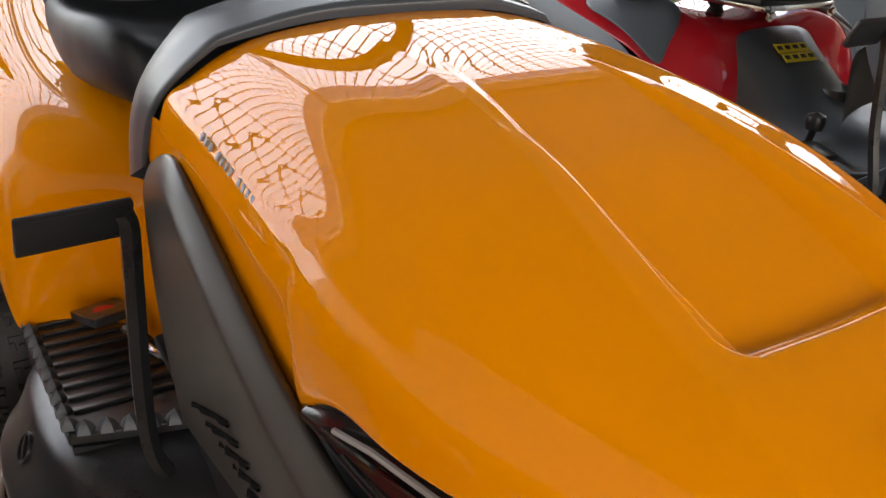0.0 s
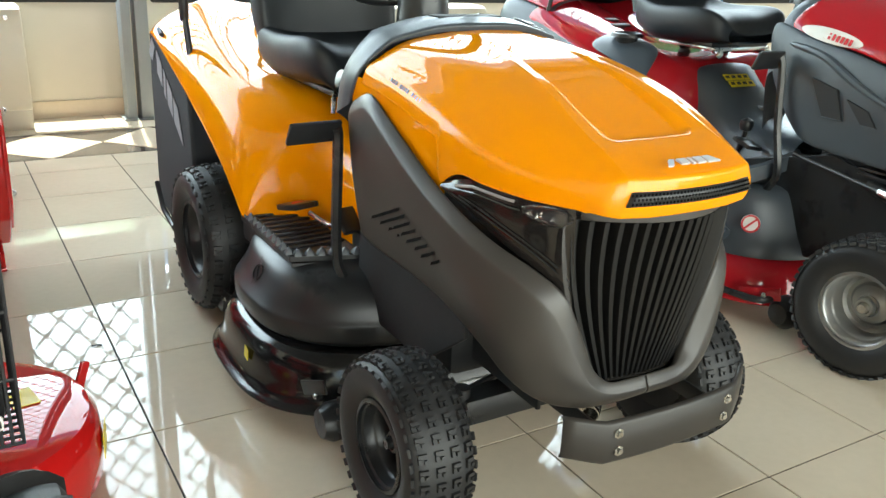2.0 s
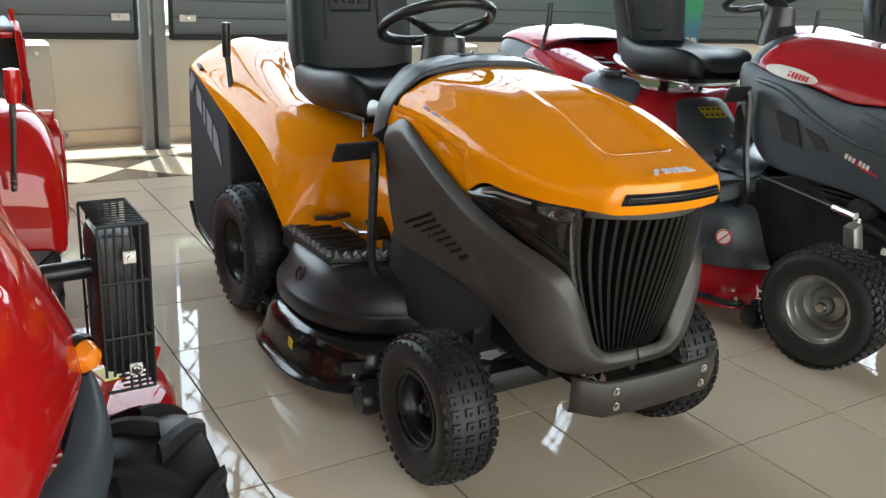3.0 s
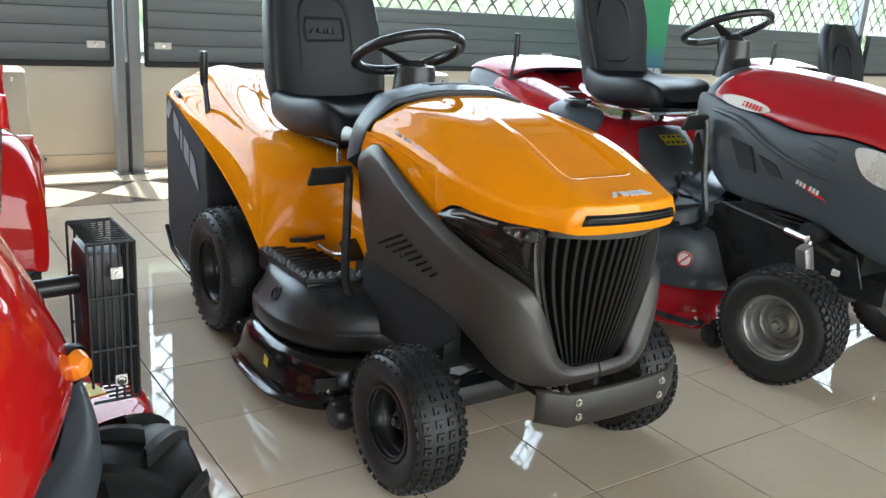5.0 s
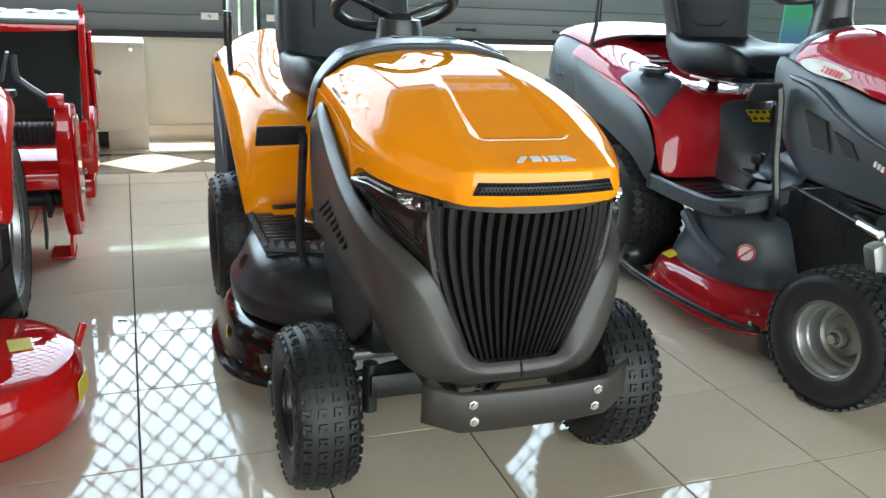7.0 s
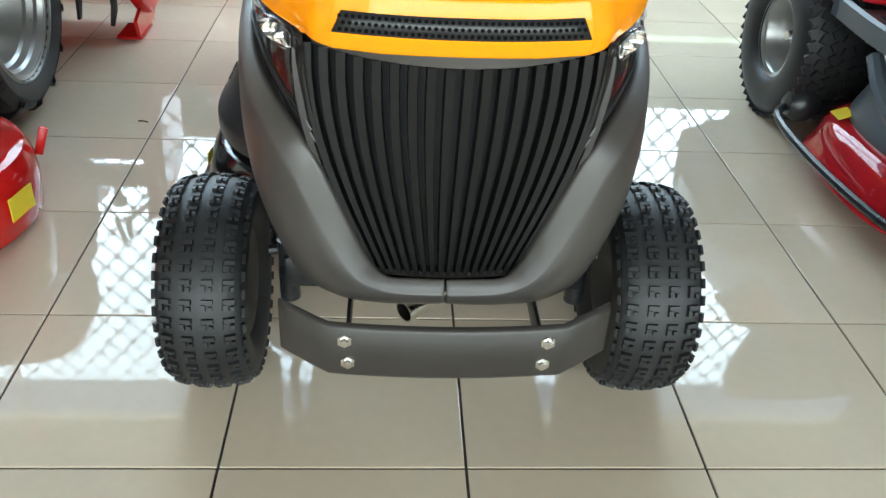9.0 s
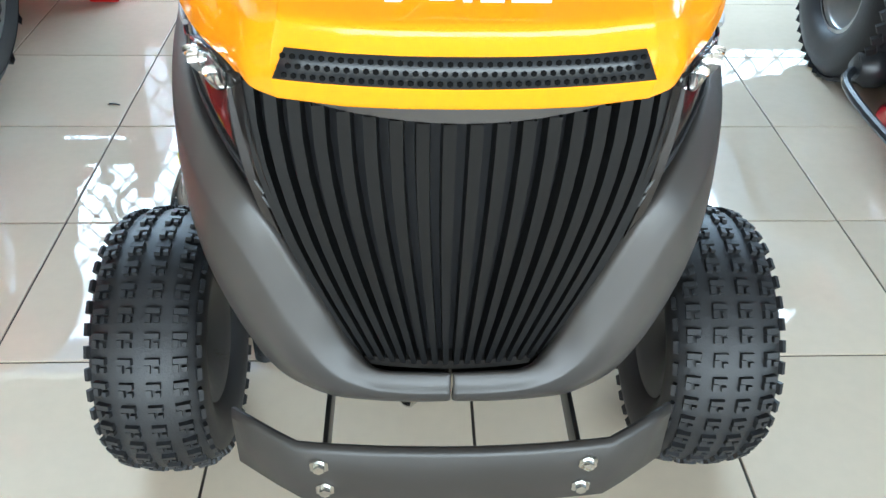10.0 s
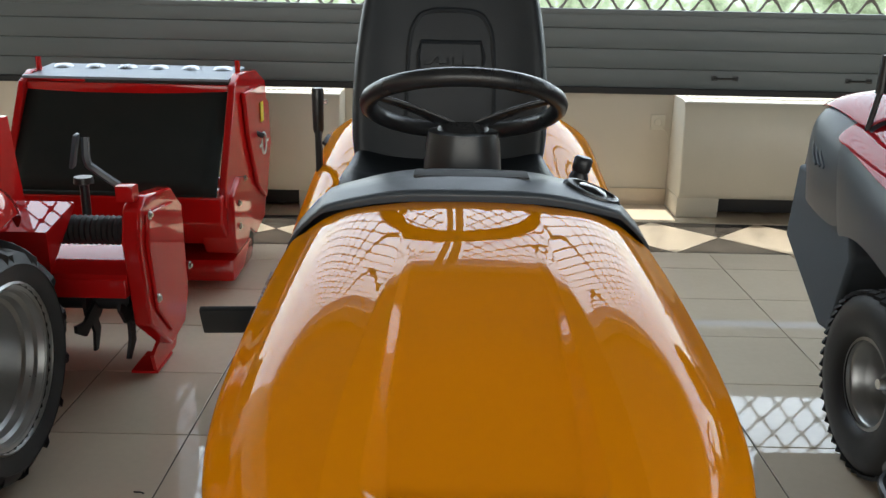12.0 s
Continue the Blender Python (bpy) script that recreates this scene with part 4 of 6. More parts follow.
# rear body with the fenders
BODY = [
    [(0, 0.80, 0.60), (0.08, 0.80, 0.60), (0.15, 0.80, 0.59), (0.19, 0.80, 0.56), (0.205, 0.80, 0.48), (0.215, 0.80, 0.40), (0.22, 0.80, 0.36)],
    [(0, 1.00, 0.64), (0.08, 1.00, 0.64), (0.16, 1.00, 0.63), (0.20, 1.00, 0.60), (0.215, 1.00, 0.50), (0.22, 1.00, 0.42), (0.225, 1.00, 0.37)],
    [(0, 1.09, 0.68), (0.08, 1.09, 0.68), (0.17, 1.09, 0.67), (0.22, 1.10, 0.63), (0.25, 1.12, 0.54), (0.26, 1.13, 0.44), (0.265, 1.14, 0.37)],
    [(0, 1.13, 0.70), (0.09, 1.13, 0.70), (0.20, 1.13, 0.695), (0.30, 1.145, 0.650), (0.355, 1.155, 0.56), (0.385, 1.16, 0.47), (0.405, 1.16, 0.385)],
    [(0, 1.19, 0.715), (0.10, 1.19, 0.715), (0.22, 1.19, 0.712), (0.33, 1.195, 0.685), (0.390, 1.19, 0.60), (0.412, 1.18, 0.50), (0.420, 1.165, 0.385)],
    [(0, 1.32, 0.73), (0.10, 1.32, 0.73), (0.23, 1.32, 0.735), (0.345, 1.32, 0.728), (0.405, 1.30, 0.665), (0.424, 1.27, 0.575), (0.428, 1.22, 0.455)],
    [(0, 1.50, 0.745), (0.10, 1.50, 0.745), (0.23, 1.50, 0.76), (0.335, 1.50, 0.765), (0.400, 1.48, 0.715), (0.424, 1.44, 0.645), (0.430, 1.38, 0.545)],
    [(0, 1.72, 0.77), (0.10, 1.72, 0.775), (0.22, 1.72, 0.81), (0.315, 1.72, 0.815), (0.385, 1.70, 0.770), (0.418, 1.66, 0.710), (0.430, 1.60, 0.630)],
    [(0, 1.95, 0.83), (0.10, 1.95, 0.84), (0.20, 1.95, 0.875), (0.29, 1.95, 0.868), (0.365, 1.94, 0.825), (0.408, 1.92, 0.775), (0.426, 1.88, 0.715)],
    [(0, 2.14, 0.885), (0.10, 2.14, 0.895), (0.175, 2.14, 0.918), (0.26, 2.14, 0.898), (0.345, 2.14, 0.855), (0.398, 2.14, 0.818), (0.422, 2.13, 0.785)],
    [(0, 2.19, 0.875), (0.10, 2.19, 0.885), (0.17, 2.19, 0.905), (0.25, 2.19, 0.885), (0.335, 2.19, 0.845), (0.39, 2.19, 0.81), (0.415, 2.19, 0.775)],
    [(0, 2.20, 0.80), (0.10, 2.20, 0.80), (0.17, 2.20, 0.80), (0.25, 2.20, 0.79), (0.335, 2.20, 0.78), (0.39, 2.20, 0.77), (0.41, 2.20, 0.755)],
]
part("rear_body", sheet([mirrored(r) for r in BODY]), YELLOW, tractor, "glossy yellow rear fenders", sub=2, solid=0.006)
part("tail_slot", box((0.018, 0.07, 0.012), (-0.405, 2.05, 0.795), 0.004, (12, 35, 0)), GASKET, tractor)

# grass bag
bag = thing("grass_collector", "dark fabric grass collector bag behind the fenders", "grass bag", (AX, 0, 0))
prof = [(1.70, 0.655), (1.95, 0.735), (2.185, 0.79), (2.20, 0.60), (2.195, 0.23), (2.12, 0.14), (1.90, 0.10), (1.78, 0.12), (1.66, 0.30)]
part("bag", plate(prof, 0.83, "x", -0.415), FABRIC, bag, "dark woven fabric bag", bevel=0.012)
for s in (-1, 1):
    part("frame_tube", tube([(s * 0.420, 2.195, 0.22), (s * 0.420, 2.12, 0.135), (s * 0.420, 1.90, 0.096), (s * 0.420, 1.76, 0.12)], 0.010, 8), BLACK, bag)
bm = bmesh.new()
for sh in SHAPES:
    plate([(u * 3.3, v * 4.6) for u, v in sh], 0.002, "z", 0.0, bm)
bmesh.ops.transform(bm, matrix=Matrix.Translation((-0.4185, 1.97, 0.585)) @ Matrix(((0, 0, -1, 0), (-1, 0.0, 0, 0), (-0.62, 1, 0, 0), (0, 0, 0, 1))), verts=bm.verts)
part("bag_print", bm, shader("bag_print_grey", (0.30, 0.30, 0.33), 0.7), bag, "grey printed shapes", False)

# footboards, pedals
for s in (-1, 1):
    fb = part("footboard", plate([(s * 0.235, 0.78), (s * 0.408, 0.83), (s * 0.412, 1.20), (s * 0.235, 1.20)], 0.018, "z", 0.380), BLACK, tractor, "black ribbed footboard with a toothed edge", bevel=0.003)
    part("board_skirt", plate([(s * 0.300, 0.79), (s * 0.404, 0.825), (s * 0.408, 1.19), (s * 0.300, 1.19)], 0.05, "z", 0.330), BLACK, tractor)
    for i in range(9):
        part("rib", box((0.150, 0.010, 0.007), (s * 0.315, 0.88 + 0.034 * i, 0.4005), 0.002), BLACK, fb)
    for i in range(10):
        part("tooth", lathe([(0.013, 0), (0.010, 0.010), (0, 0.020)], "z", 5, (s * 0.402, 0.85 + 0.036 * i, 0.397)), SLATE, fb)
    for i in range(6):
        part("tooth", lathe([(0.015, 0), (0.011, 0.010), (0, 0.020)], "z", 5, (s * (0.385 - 0.028 * i), 0.832 - 0.009 * i, 0.397)), SLATE, fb)
part("brake_pad", box((0.13, 0.012, 0.058), (-0.372, 0.755, 0.724), 0.004, (28, 0, 4)), BLACK, tractor, "black brake pedal plate")
part("brake_arm", tube(curve_pts([(-0.318, 0.752, 0.735), (-0.312, 0.756, 0.71), (-0.318, 0.745, 0.62), (-0.325, 0.735, 0.48), (-0.320, 0.735, 0.40), (-0.300, 0.73, 0.35)], 5), 0.013, 6), BLACK, tractor)
part("drive_pedal", box((0.075, 0.095, 0.016), (-0.300, 1.05, 0.452), 0.004, (-14, 0, 12)), BLACK, tractor, "black pedal with a red arrow mark")
part("pedal_mark", lathe([(0, 0.0025), (0.017, 0.002), (0.018, 0)], "z", 20, (-0.302, 1.04, 0.4605)), REDMARK, tractor)
part("reverse_pedal", box((0.06, 0.075, 0.016), (-0.235, 0.86, 0.46), 0.004, (38, 0, 10)), BLACK, tractor)
part("pedal_arm", tube(curve_pts([(-0.285, 1.0, 0.445), (-0.262, 0.94, 0.43), (-0.25, 0.89, 0.44)], 5), 0.007, 8), STEEL, tractor)

CUSHION_WIDE = ((0.0, 0.035, 0.170, 0.05), (0.015, 0.085, 0.205, 0.08), (0.06, 0.106, 0.224, 0.10), (0.12, 0.110, 0.233, 0.11), (0.22, 0.098, 0.238, 0.11), (0.34, 0.092, 0.238, 0.11), (0.43, 0.105, 0.230, 0.10))
CUSHION_PLAIN = ((-0.012, 0.030, 0.140, 0.03), (0.0, 0.072, 0.185, 0.075), (0.04, 0.098, 0.212, 0.105), (0.12, 0.106, 0.230, 0.12), (0.24, 0.094, 0.232, 0.12), (0.34, 0.094, 0.222, 0.12), (0.43, 0.125, 0.196, 0.12))
BACK_WIDE = ((0.07, 0.215, 0.42, 0.06), (0.12, 0.235, 0.435, 0.07), (0.22, 0.238, 0.455, 0.075), (0.34, 0.232, 0.485, 0.075), (0.46, 0.216, 0.52, 0.07), (0.55, 0.190, 0.55, 0.06), (0.595, 0.135, 0.565, 0.05))
BACK_PLAIN = ((0.07, 0.190, 0.40, 0.09), (0.13, 0.180, 0.43, 0.085), (0.22, 0.195, 0.455, 0.08), (0.34, 0.215, 0.485, 0.08), (0.46, 0.212, 0.52, 0.075), (0.55, 0.180, 0.55, 0.06), (0.595, 0.120, 0.565, 0.05))


# seat
def seat(parent, y0, z0, mat, emblem=True, k=1.0):
    """A vinyl tractor seat: its cushion's front edge at y0, its base at z0."""
    cush = []
    for dy, zz, hw, thick in (CUSHION_WIDE if emblem else CUSHION_PLAIN):
        lip = 0.036 if emblem else 0.026
        row = [(0, y0 + dy, z0 + zz), (hw * 0.45, y0 + dy, z0 + zz), (hw * 0.72, y0 + dy, z0 + zz + lip * 0.4), (hw * 0.90, y0 + dy, z0 + zz + lip), (hw, y0 + dy, z0 + zz + lip * 0.2), (hw * 0.98, y0 + dy, z0 + zz - thick * 0.7), (hw * 0.8, y0 + dy, z0 + zz - thick), (0, y0 + dy, z0 + zz - thick)]
        cush.append(mirrored(row))
    st = part("seat", sheet(cush), mat, parent, "black vinyl bucket seat", sub=2)
    bk = []
    shape = BACK_PLAIN if not emblem else BACK_WIDE
    for dz, hw, dy, th in shape:
        lip = 0.046 if dz < 0.4 else 0.034
        y, z = y0 + dy, z0 + dz
        row = [(0, y, z), (hw * 0.5, y, z), (hw * 0.76, y - lip * 0.5, z), (hw * 0.92, y - lip, z), (hw, y - lip * 0.1, z), (hw * 0.97, y + th * 0.8, z), (hw * 0.7, y + th, z), (0, y + th, z)]
        bk.append(mirrored(row))
    part("backrest", sheet(bk), mat, st, sub=2)
    if emblem:
        arch = [(-0.105, 0.20), (-0.100, 0.36), (-0.085, 0.42), (-0.05, 0.445), (0.05, 0.445), (0.085, 0.42), (0.100, 0.36), (0.105, 0.20)]
        part("stitch_line", tube(curve_pts([(u, y0 + 0.430 + 0.245 * (v - 0.12), z0 + v) for u, v in arch], 4), 0.006, 6), mat, st)
        fr = [(-0.075, 0.30), (-0.078, 0.345), (-0.07, 0.375), (0.07, 0.375), (0.078, 0.345), (0.075, 0.30), (-0.07, 0.295)]
        part("emblem_frame", tube([(u, y0 + 0.429 + 0.245 * (v - 0.12), z0 + v) for u, v in fr], 0.0055, 6, closed=True), mat, st)
    part("seat_pan", box((0.30, 0.34, 0.018), (0, y0 + 0.22, z0 - 0.012), 0.006), BLACK, st)
    st.location.x = -0.032
    return st


st = seat(tractor, 1.03, 0.755, LEATHER)
badge(st, (0, 1.505, 1.078), (76, 0, 0), 0.95, LEATHER, "emblem", 0.008)
part("seat_bracket", box((0.25, 0.28, 0.012), (0, 1.25, 0.735), 0.003), STEEL, tractor, "bright steel seat rail")
part("seat_lever", tube([(-0.16, 1.12, 0.745), (-0.19, 1.06, 0.738), (-0.20, 1.04, 0.70)], 0.006, 8), STEEL, tractor)
part("seat_spring", lathe([(0.02, 0.70), (0.026, 0.71), (0.02, 0.72), (0.026, 0.73), (0.02, 0.74)], "z", 14, (0.10, 1.15, 0)), SPRING, tractor)

# steering wheel
def steering(parent, at, r, tilt, mat, base):
    c = Vector(at)
    m = Matrix.Translation(c) @ pose(0, 0, 0, tilt, 0, 0)
    bm = tube([m @ Vector((r * math.cos(a), r * math.sin(a), 0)) for a in [2 * math.pi * k / 40 for k in range(40)]], 0.0155, 10, closed=True)
    sw = part("steering_wheel", bm, mat, parent, "black plastic steering wheel")
    for a in (200, 340, 90):
        a = radians(a)
        rows = []
        for f in (0.12, 0.4, 0.7, 0.98):
            p = Vector((r * f * math.cos(a), r * f * math.sin(a), -0.045 * (1 - f) ** 1.5))
            sd = Vector((-math.sin(a), math.cos(a), 0)) * (0.026 * (1 - f) + 0.013)
            up = Vector((0, 0, 0.008))
            rows.append([m @ (p - sd), m @ (p + up), m @ (p + sd), m @ (p - up)])
        part("spoke", sheet(rows, wrap_v=True), mat, sw, sub=1)
    b2 = lathe([(0, 0.012), (0.045, 0.006), (0.055, -0.02), (0.058, -0.06), (0.064, -0.10), (0.066, -0.16)], "z", 24)
    bmesh.ops.transform(b2, matrix=m @ Matrix.Translation((0, 0, -0.045)), verts=b2.verts)
    part("column", b2, mat, sw)
    return sw


steering(tractor, (-0.010, 0.955, 1.055), 0.168, -24, BLACK, 0.9)
part("column_shroud", lathe([(0.072, 0.90), (0.064, 1.0), (0.060, 1.02), (0, 1.02)], "z", 24, (-0.01, 0.91, 0)), BLACK, tractor)
# levers by the fenders
bm = tube([(-0.385, 1.75, 0.76), (-0.388, 1.765, 0.84), (-0.390, 1.775, 0.88)], 0.010, 8)
part("bag_lever", bm, BLACK, tractor)
part("lever_grip", lathe([(0, 0.115), (0.015, 0.113), (0.017, 0.10), (0.015, 0.0), (0.012, -0.01), (0, -0.01)], "z", 12, (-0.390, 1.778, 0.872)), BLACK, tractor)

# ---- the red lawn tractors beside it ----


def red_mower(at, rz, drop, label):
    """A red and slate lawn tractor; drop lowers its seat."""
    mo = thing("lawn_tractor", label, "lawn tractor", at, rz, "red lawn tractors")
    # red hood top
    H = [
        [(0, -0.16, 0.80), (0.08, -0.16, 0.80), (0.16, -0.14, 0.79), (0.22, -0.10, 0.785), (0.25, -0.05, 0.780)],
        [(0, -0.14, 0.87), (0.08, -0.14, 0.87), (0.17, -0.12, 0.86), (0.235, -0.07, 0.835), (0.262, 0.0, 0.80)],
        [(0, -0.05, 0.925), (0.09, -0.05, 0.925), (0.18, -0.04, 0.915), (0.250, 0.02, 0.885), (0.276, 0.09, 0.842)],
        [(0, 0.15, 0.975), (0.10, 0.15, 0.975), (0.19, 0.16, 0.960), (0.262, 0.20, 0.925), (0.284, 0.255, 0.868)],
        [(0, 0.28, 1.005), (0.10, 0.28, 1.003), (0.19, 0.29, 0.985), (0.262, 0.33, 0.940), (0.287, 0.375, 0.852)],
        [(0, 0.42, 1.032), (0.10, 0.42, 1.028), (0.19, 0.43, 1.008), (0.260, 0.44, 0.958), (0.287, 0.445, 0.856)],
        [(0, 0.58, 1.050), (0.10, 0.58, 1.045), (0.185, 0.58, 1.022), (0.250, 0.57, 0.972), (0.284, 0.56, 0.888)],
        [(0, 0.72, 1.060), (0.09, 0.72, 1.055), (0.17, 0.72, 1.032), (0.240, 0.73, 0.985), (0.276, 0.74, 0.908)],
        [(0, 0.80, 1.055), (0.09, 0.80, 1.050), (0.165, 0.81, 1.025), (0.225, 0.83, 0.985), (0.262, 0.85, 0.925)],
    ]
    hood = part("hood", sheet([mirrored(r) for r in H]), DARKRED, mo, "glossy dark red hood", sub=2, solid=0.006)
    # slate side cowls
    S = [
        [(0.252, -0.05, 0.782), (0.266, 0.03, 0.815), (0.280, 0.12, 0.845), (0.288, 0.26, 0.868), (0.291, 0.38, 0.852), (0.290, 0.45, 0.858), (0.287, 0.56, 0.890), (0.280, 0.74, 0.910), (0.268, 0.895, 0.968)],
        [(0.254, -0.06, 0.72), (0.272, 0.03, 0.745), (0.290, 0.13, 0.77), (0.303, 0.26, 0.795), (0.308, 0.38, 0.79), (0.309, 0.45, 0.80), (0.304, 0.57, 0.825), (0.296, 0.75, 0.845), (0.280, 0.900, 0.90)],
        [(0.255, -0.07, 0.64), (0.276, 0.02, 0.66), (0.296, 0.13, 0.68), (0.310, 0.26, 0.70), (0.316, 0.38, 0.71), (0.317, 0.46, 0.715), (0.314, 0.58, 0.725), (0.306, 0.74, 0.73), (0.286, 0.860, 0.76)],
        [(0.240, -0.06, 0.52), (0.266, 0.02, 0.52), (0.286, 0.13, 0.54), (0.298, 0.25, 0.580), (0.305, 0.37, 0.595), (0.308, 0.46, 0.600), (0.306, 0.56, 0.605), (0.296, 0.68, 0.615), (0.280, 0.770, 0.64)],
        [(0.205, -0.05, 0.45), (0.240, 0.02, 0.45), (0.270, 0.14, 0.485), (0.286, 0.26, 0.550), (0.294, 0.37, 0.562), (0.298, 0.45, 0.568), (0.296, 0.55, 0.572), (0.288, 0.66, 0.574), (0.276, 0.720, 0.590)],
    ]
    for s in (-1, 1):
        part("side_cowl", sheet([[(s * x, y, z) for x, y, z in r] for r in S]), SLATE, mo, "slate grey side cowl", sub=2, solid=0.01)
        part("headlight", sheet([[(s * 0.266, -0.045, 0.800), (s * 0.283, 0.06, 0.832), (s * 0.297, 0.205, 0.852)], [(s * 0.270, -0.05, 0.755), (s * 0.292, 0.05, 0.775), (s * 0.306, 0.175, 0.800)], [(s * 0.274, -0.05, 0.705), (s * 0.293, 0.04, 0.715), (s * 0.306, 0.140, 0.738)]]), BADGE, mo, "clear ribbed headlight", sub=2)
        part("side_badge", plate([(0.375, 0.688), (0.36, 0.690), (0.27, 0.655), (0.245, 0.640), (0.30, 0.652)], 0.003, "x", s * 0.3155), REDMARK, mo, "red badge stripe", False)
        bm = bmesh.new()
        for i in range(6):
            box((0.003, 0.009, 0.016), (s * 0.3185, 0.365 - 0.0145 * i - (0.010 if i > 2 else 0), 0.687 - 0.0045 * i), 0, (12, 0, 0), bm=bm)
        part("badge_bar", bm, LABELW, mo, "", False)
        b2 = lathe([(0, 0.003), (0.075, 0.002), (0.077, 0)], "x", 32)
        bmesh.ops.transform(b2, matrix=pose(s * 0.2745, 0.665, 0.921, 8, s * -22, -s * 4) @ Matrix.Diagonal((s * 2.5, 1.45, 0.30, 1)), verts=b2.verts)
        part("hood_badge", b2, LABELW, hood, "white oval badge")
        bm = bmesh.new()
        for i in range(11):
            box((0.002, 0.009, 0.020), (s * (0.2765 + 0.0009 * i), 0.745 - 0.0155 * i, 0.933 - 0.0022 * i), 0, (8, s * -22, -s * 4), bm=bm)
        part("badge_print", bm, REDMARK, hood, "", False)
        for y, w, zt in ((0.615, 0.070, 0.795), (0.480, 0.050, 0.750)):
            part("side_recess", plate([(y, 0.686), (y - w, 0.684), (y - w + 0.035, zt - 0.022), (y + 0.060, zt)], 0.012, "x", s * 0.3135 - 0.006), GASKET, mo, "dark intake recess", False)
            part("recess_lip", box((0.010, w, 0.004), (s * 0.3175, y - w / 2, 0.684), 0.001), SLATE, mo)
        part("cowl_crease", tube(curve_pts([(s * 0.288, 0.80, 0.885), (s * 0.302, 0.66, 0.862), (s * 0.312, 0.52, 0.795), (s * 0.316, 0.38, 0.745), (s * 0.312, 0.24, 0.715)], 6), [0.003, 0.010, 0.010, 0.012, 0.012, 0.012, 0.013, 0.013, 0.013, 0.013, 0.013, 0.013, 0.012, 0.012, 0.011, 0.010, 0.010, 0.009, 0.008, 0.008, 0.007, 0.006, 0.005, 0.004, 0.003], 8), SLATE, mo)
        for i in range(4):
            part("cooling_fin", box((0.008, 0.105, 0.006), (s * (0.305 + 0.002 * i), 0.30, 0.825 - 0.030 * i), 0.002, (16, 0, 0)), SLATE, mo)
        wheel(mo, (s * 0.420, 0.262, 0.205), 0.205, 0.185, 0.110, "turf", SILVER, side=s, steer=8)
        wheel(mo, (s * 0.375, 1.54, 0.255), 0.255, 0.245, 0.120, "turf", SILVER, side=s)
        part("king_pin", lathe([(0, 0.50), (0.014, 0.50), (0.014, 0.22), (0, 0.22)], "z", 12, (s * 0.335, 0.27, 0)), STEEL, mo, "bright steel king pin")
        part("axle_yoke", box((0.050, 0.045, 0.15), (s * 0.355, 0.255, 0.415), 0.012, (0, s * 20, 0)), SILVER, mo, "cast silver axle yoke")
        part("steering_link", tube([(s * 0.355, 0.27, 0.508), (s * 0.27, 0.72, 0.535)], 0.007, 8), SPRING, mo)
        part("rod_end", tube([(s * 0.355, 0.265, 0.508), (s * 0.338, 0.36, 0.514)], 0.013, 8), STEEL, mo)
        fb = part("footboard", box((0.20, 0.42, 0.022), (s * 0.325, 1.02, 0.425), 0.006), BLACK, mo, "black footboard with ribbed mat")
        rim = sheet([[tuple(q) for q in row] for row in zip(*[curve_pts([(s * (0.20 + d * 0.2), 0.755 - d, 0.52 + h), (s * (0.34 + d * 0.5), 0.80 - d, 0.47 + h), (s * (0.42 + d), 0.90 - d * 0.7, 0.435 + h), (s * (0.437 + d), 1.06, 0.432 + h), (s * (0.440 + d), 1.30, 0.440 + h)], 6) for d, h in ((-0.012, 0.012), (0.0, 0.018), (0.010, 0.010), (0.010, -0.040), (-0.01, -0.046))])])
        part("board_rim", rim, SLATE, mo, "raised slate footboard rim", solid=0.004)
        for i in range(6):
            part("rib", box((0.13, 0.030, 0.006), (s * 0.325, 0.87 + 0.055 * i, 0.4385), 0.002), BLACK, fb)
        part("fender_rim", sheet([[(s * x, y, z) for x, y, z in r] for r in [
            [(0.435, 1.27, 0.52), (0.452, 1.28, 0.48), (0.45, 1.29, 0.40)], [(0.436, 1.38, 0.682), (0.460, 1.385, 0.62), (0.46, 1.38, 0.50)], [(0.438, 1.55, 0.728), (0.464, 1.55, 0.66), (0.463, 1.55, 0.55)], [(0.437, 1.75, 0.772), (0.462, 1.75, 0.70), (0.460, 1.73, 0.60)], [(0.428, 1.96, 0.822), (0.452, 1.93, 0.74), (0.450, 1.87, 0.58)], [(0.424, 2.02, 0.834), (0.446, 1.97, 0.75), (0.444, 1.90, 0.55)]]]), SLATE, mo, "slate fender rim", sub=2)
        hs = part("cup_holder", sheet([[(s * x, y, z) for x, y, z in r] for r in [[(0.235, 1.62, 0.822), (0.34, 1.64, 0.826), (0.447, 1.64, 0.775)], [(0.226, 1.45, 0.796), (0.33, 1.43, 0.806), (0.449, 1.48, 0.752)], [(0.290, 1.365, 0.776), (0.372, 1.345, 0.752), (0.450, 1.38, 0.712)], [(0.395, 1.315, 0.712), (0.422, 1.298, 0.690), (0.447, 1.29, 0.655)]]]), SLATE, mo, "slate cup holder shell", sub=2, solid=0.012)
        part("cup", lathe([(0, -0.045), (0.038, -0.045), (0.046, 0.004), (0.052, 0.010), (0.060, 0.008), (0.064, -0.006)], "z", 28, (s * 0.325, 1.525, 0.822)), BLACK, hs, "black cup well")
        part("brake_arm", tube(curve_pts([(s * 0.325, 0.80, 0.85), (s * 0.318, 0.79, 0.80), (s * 0.315, 0.77, 0.62), (s * 0.312, 0.74, 0.47), (s * 0.300, 0.78, 0.40)], 5), 0.013, 6), BLACK, mo)
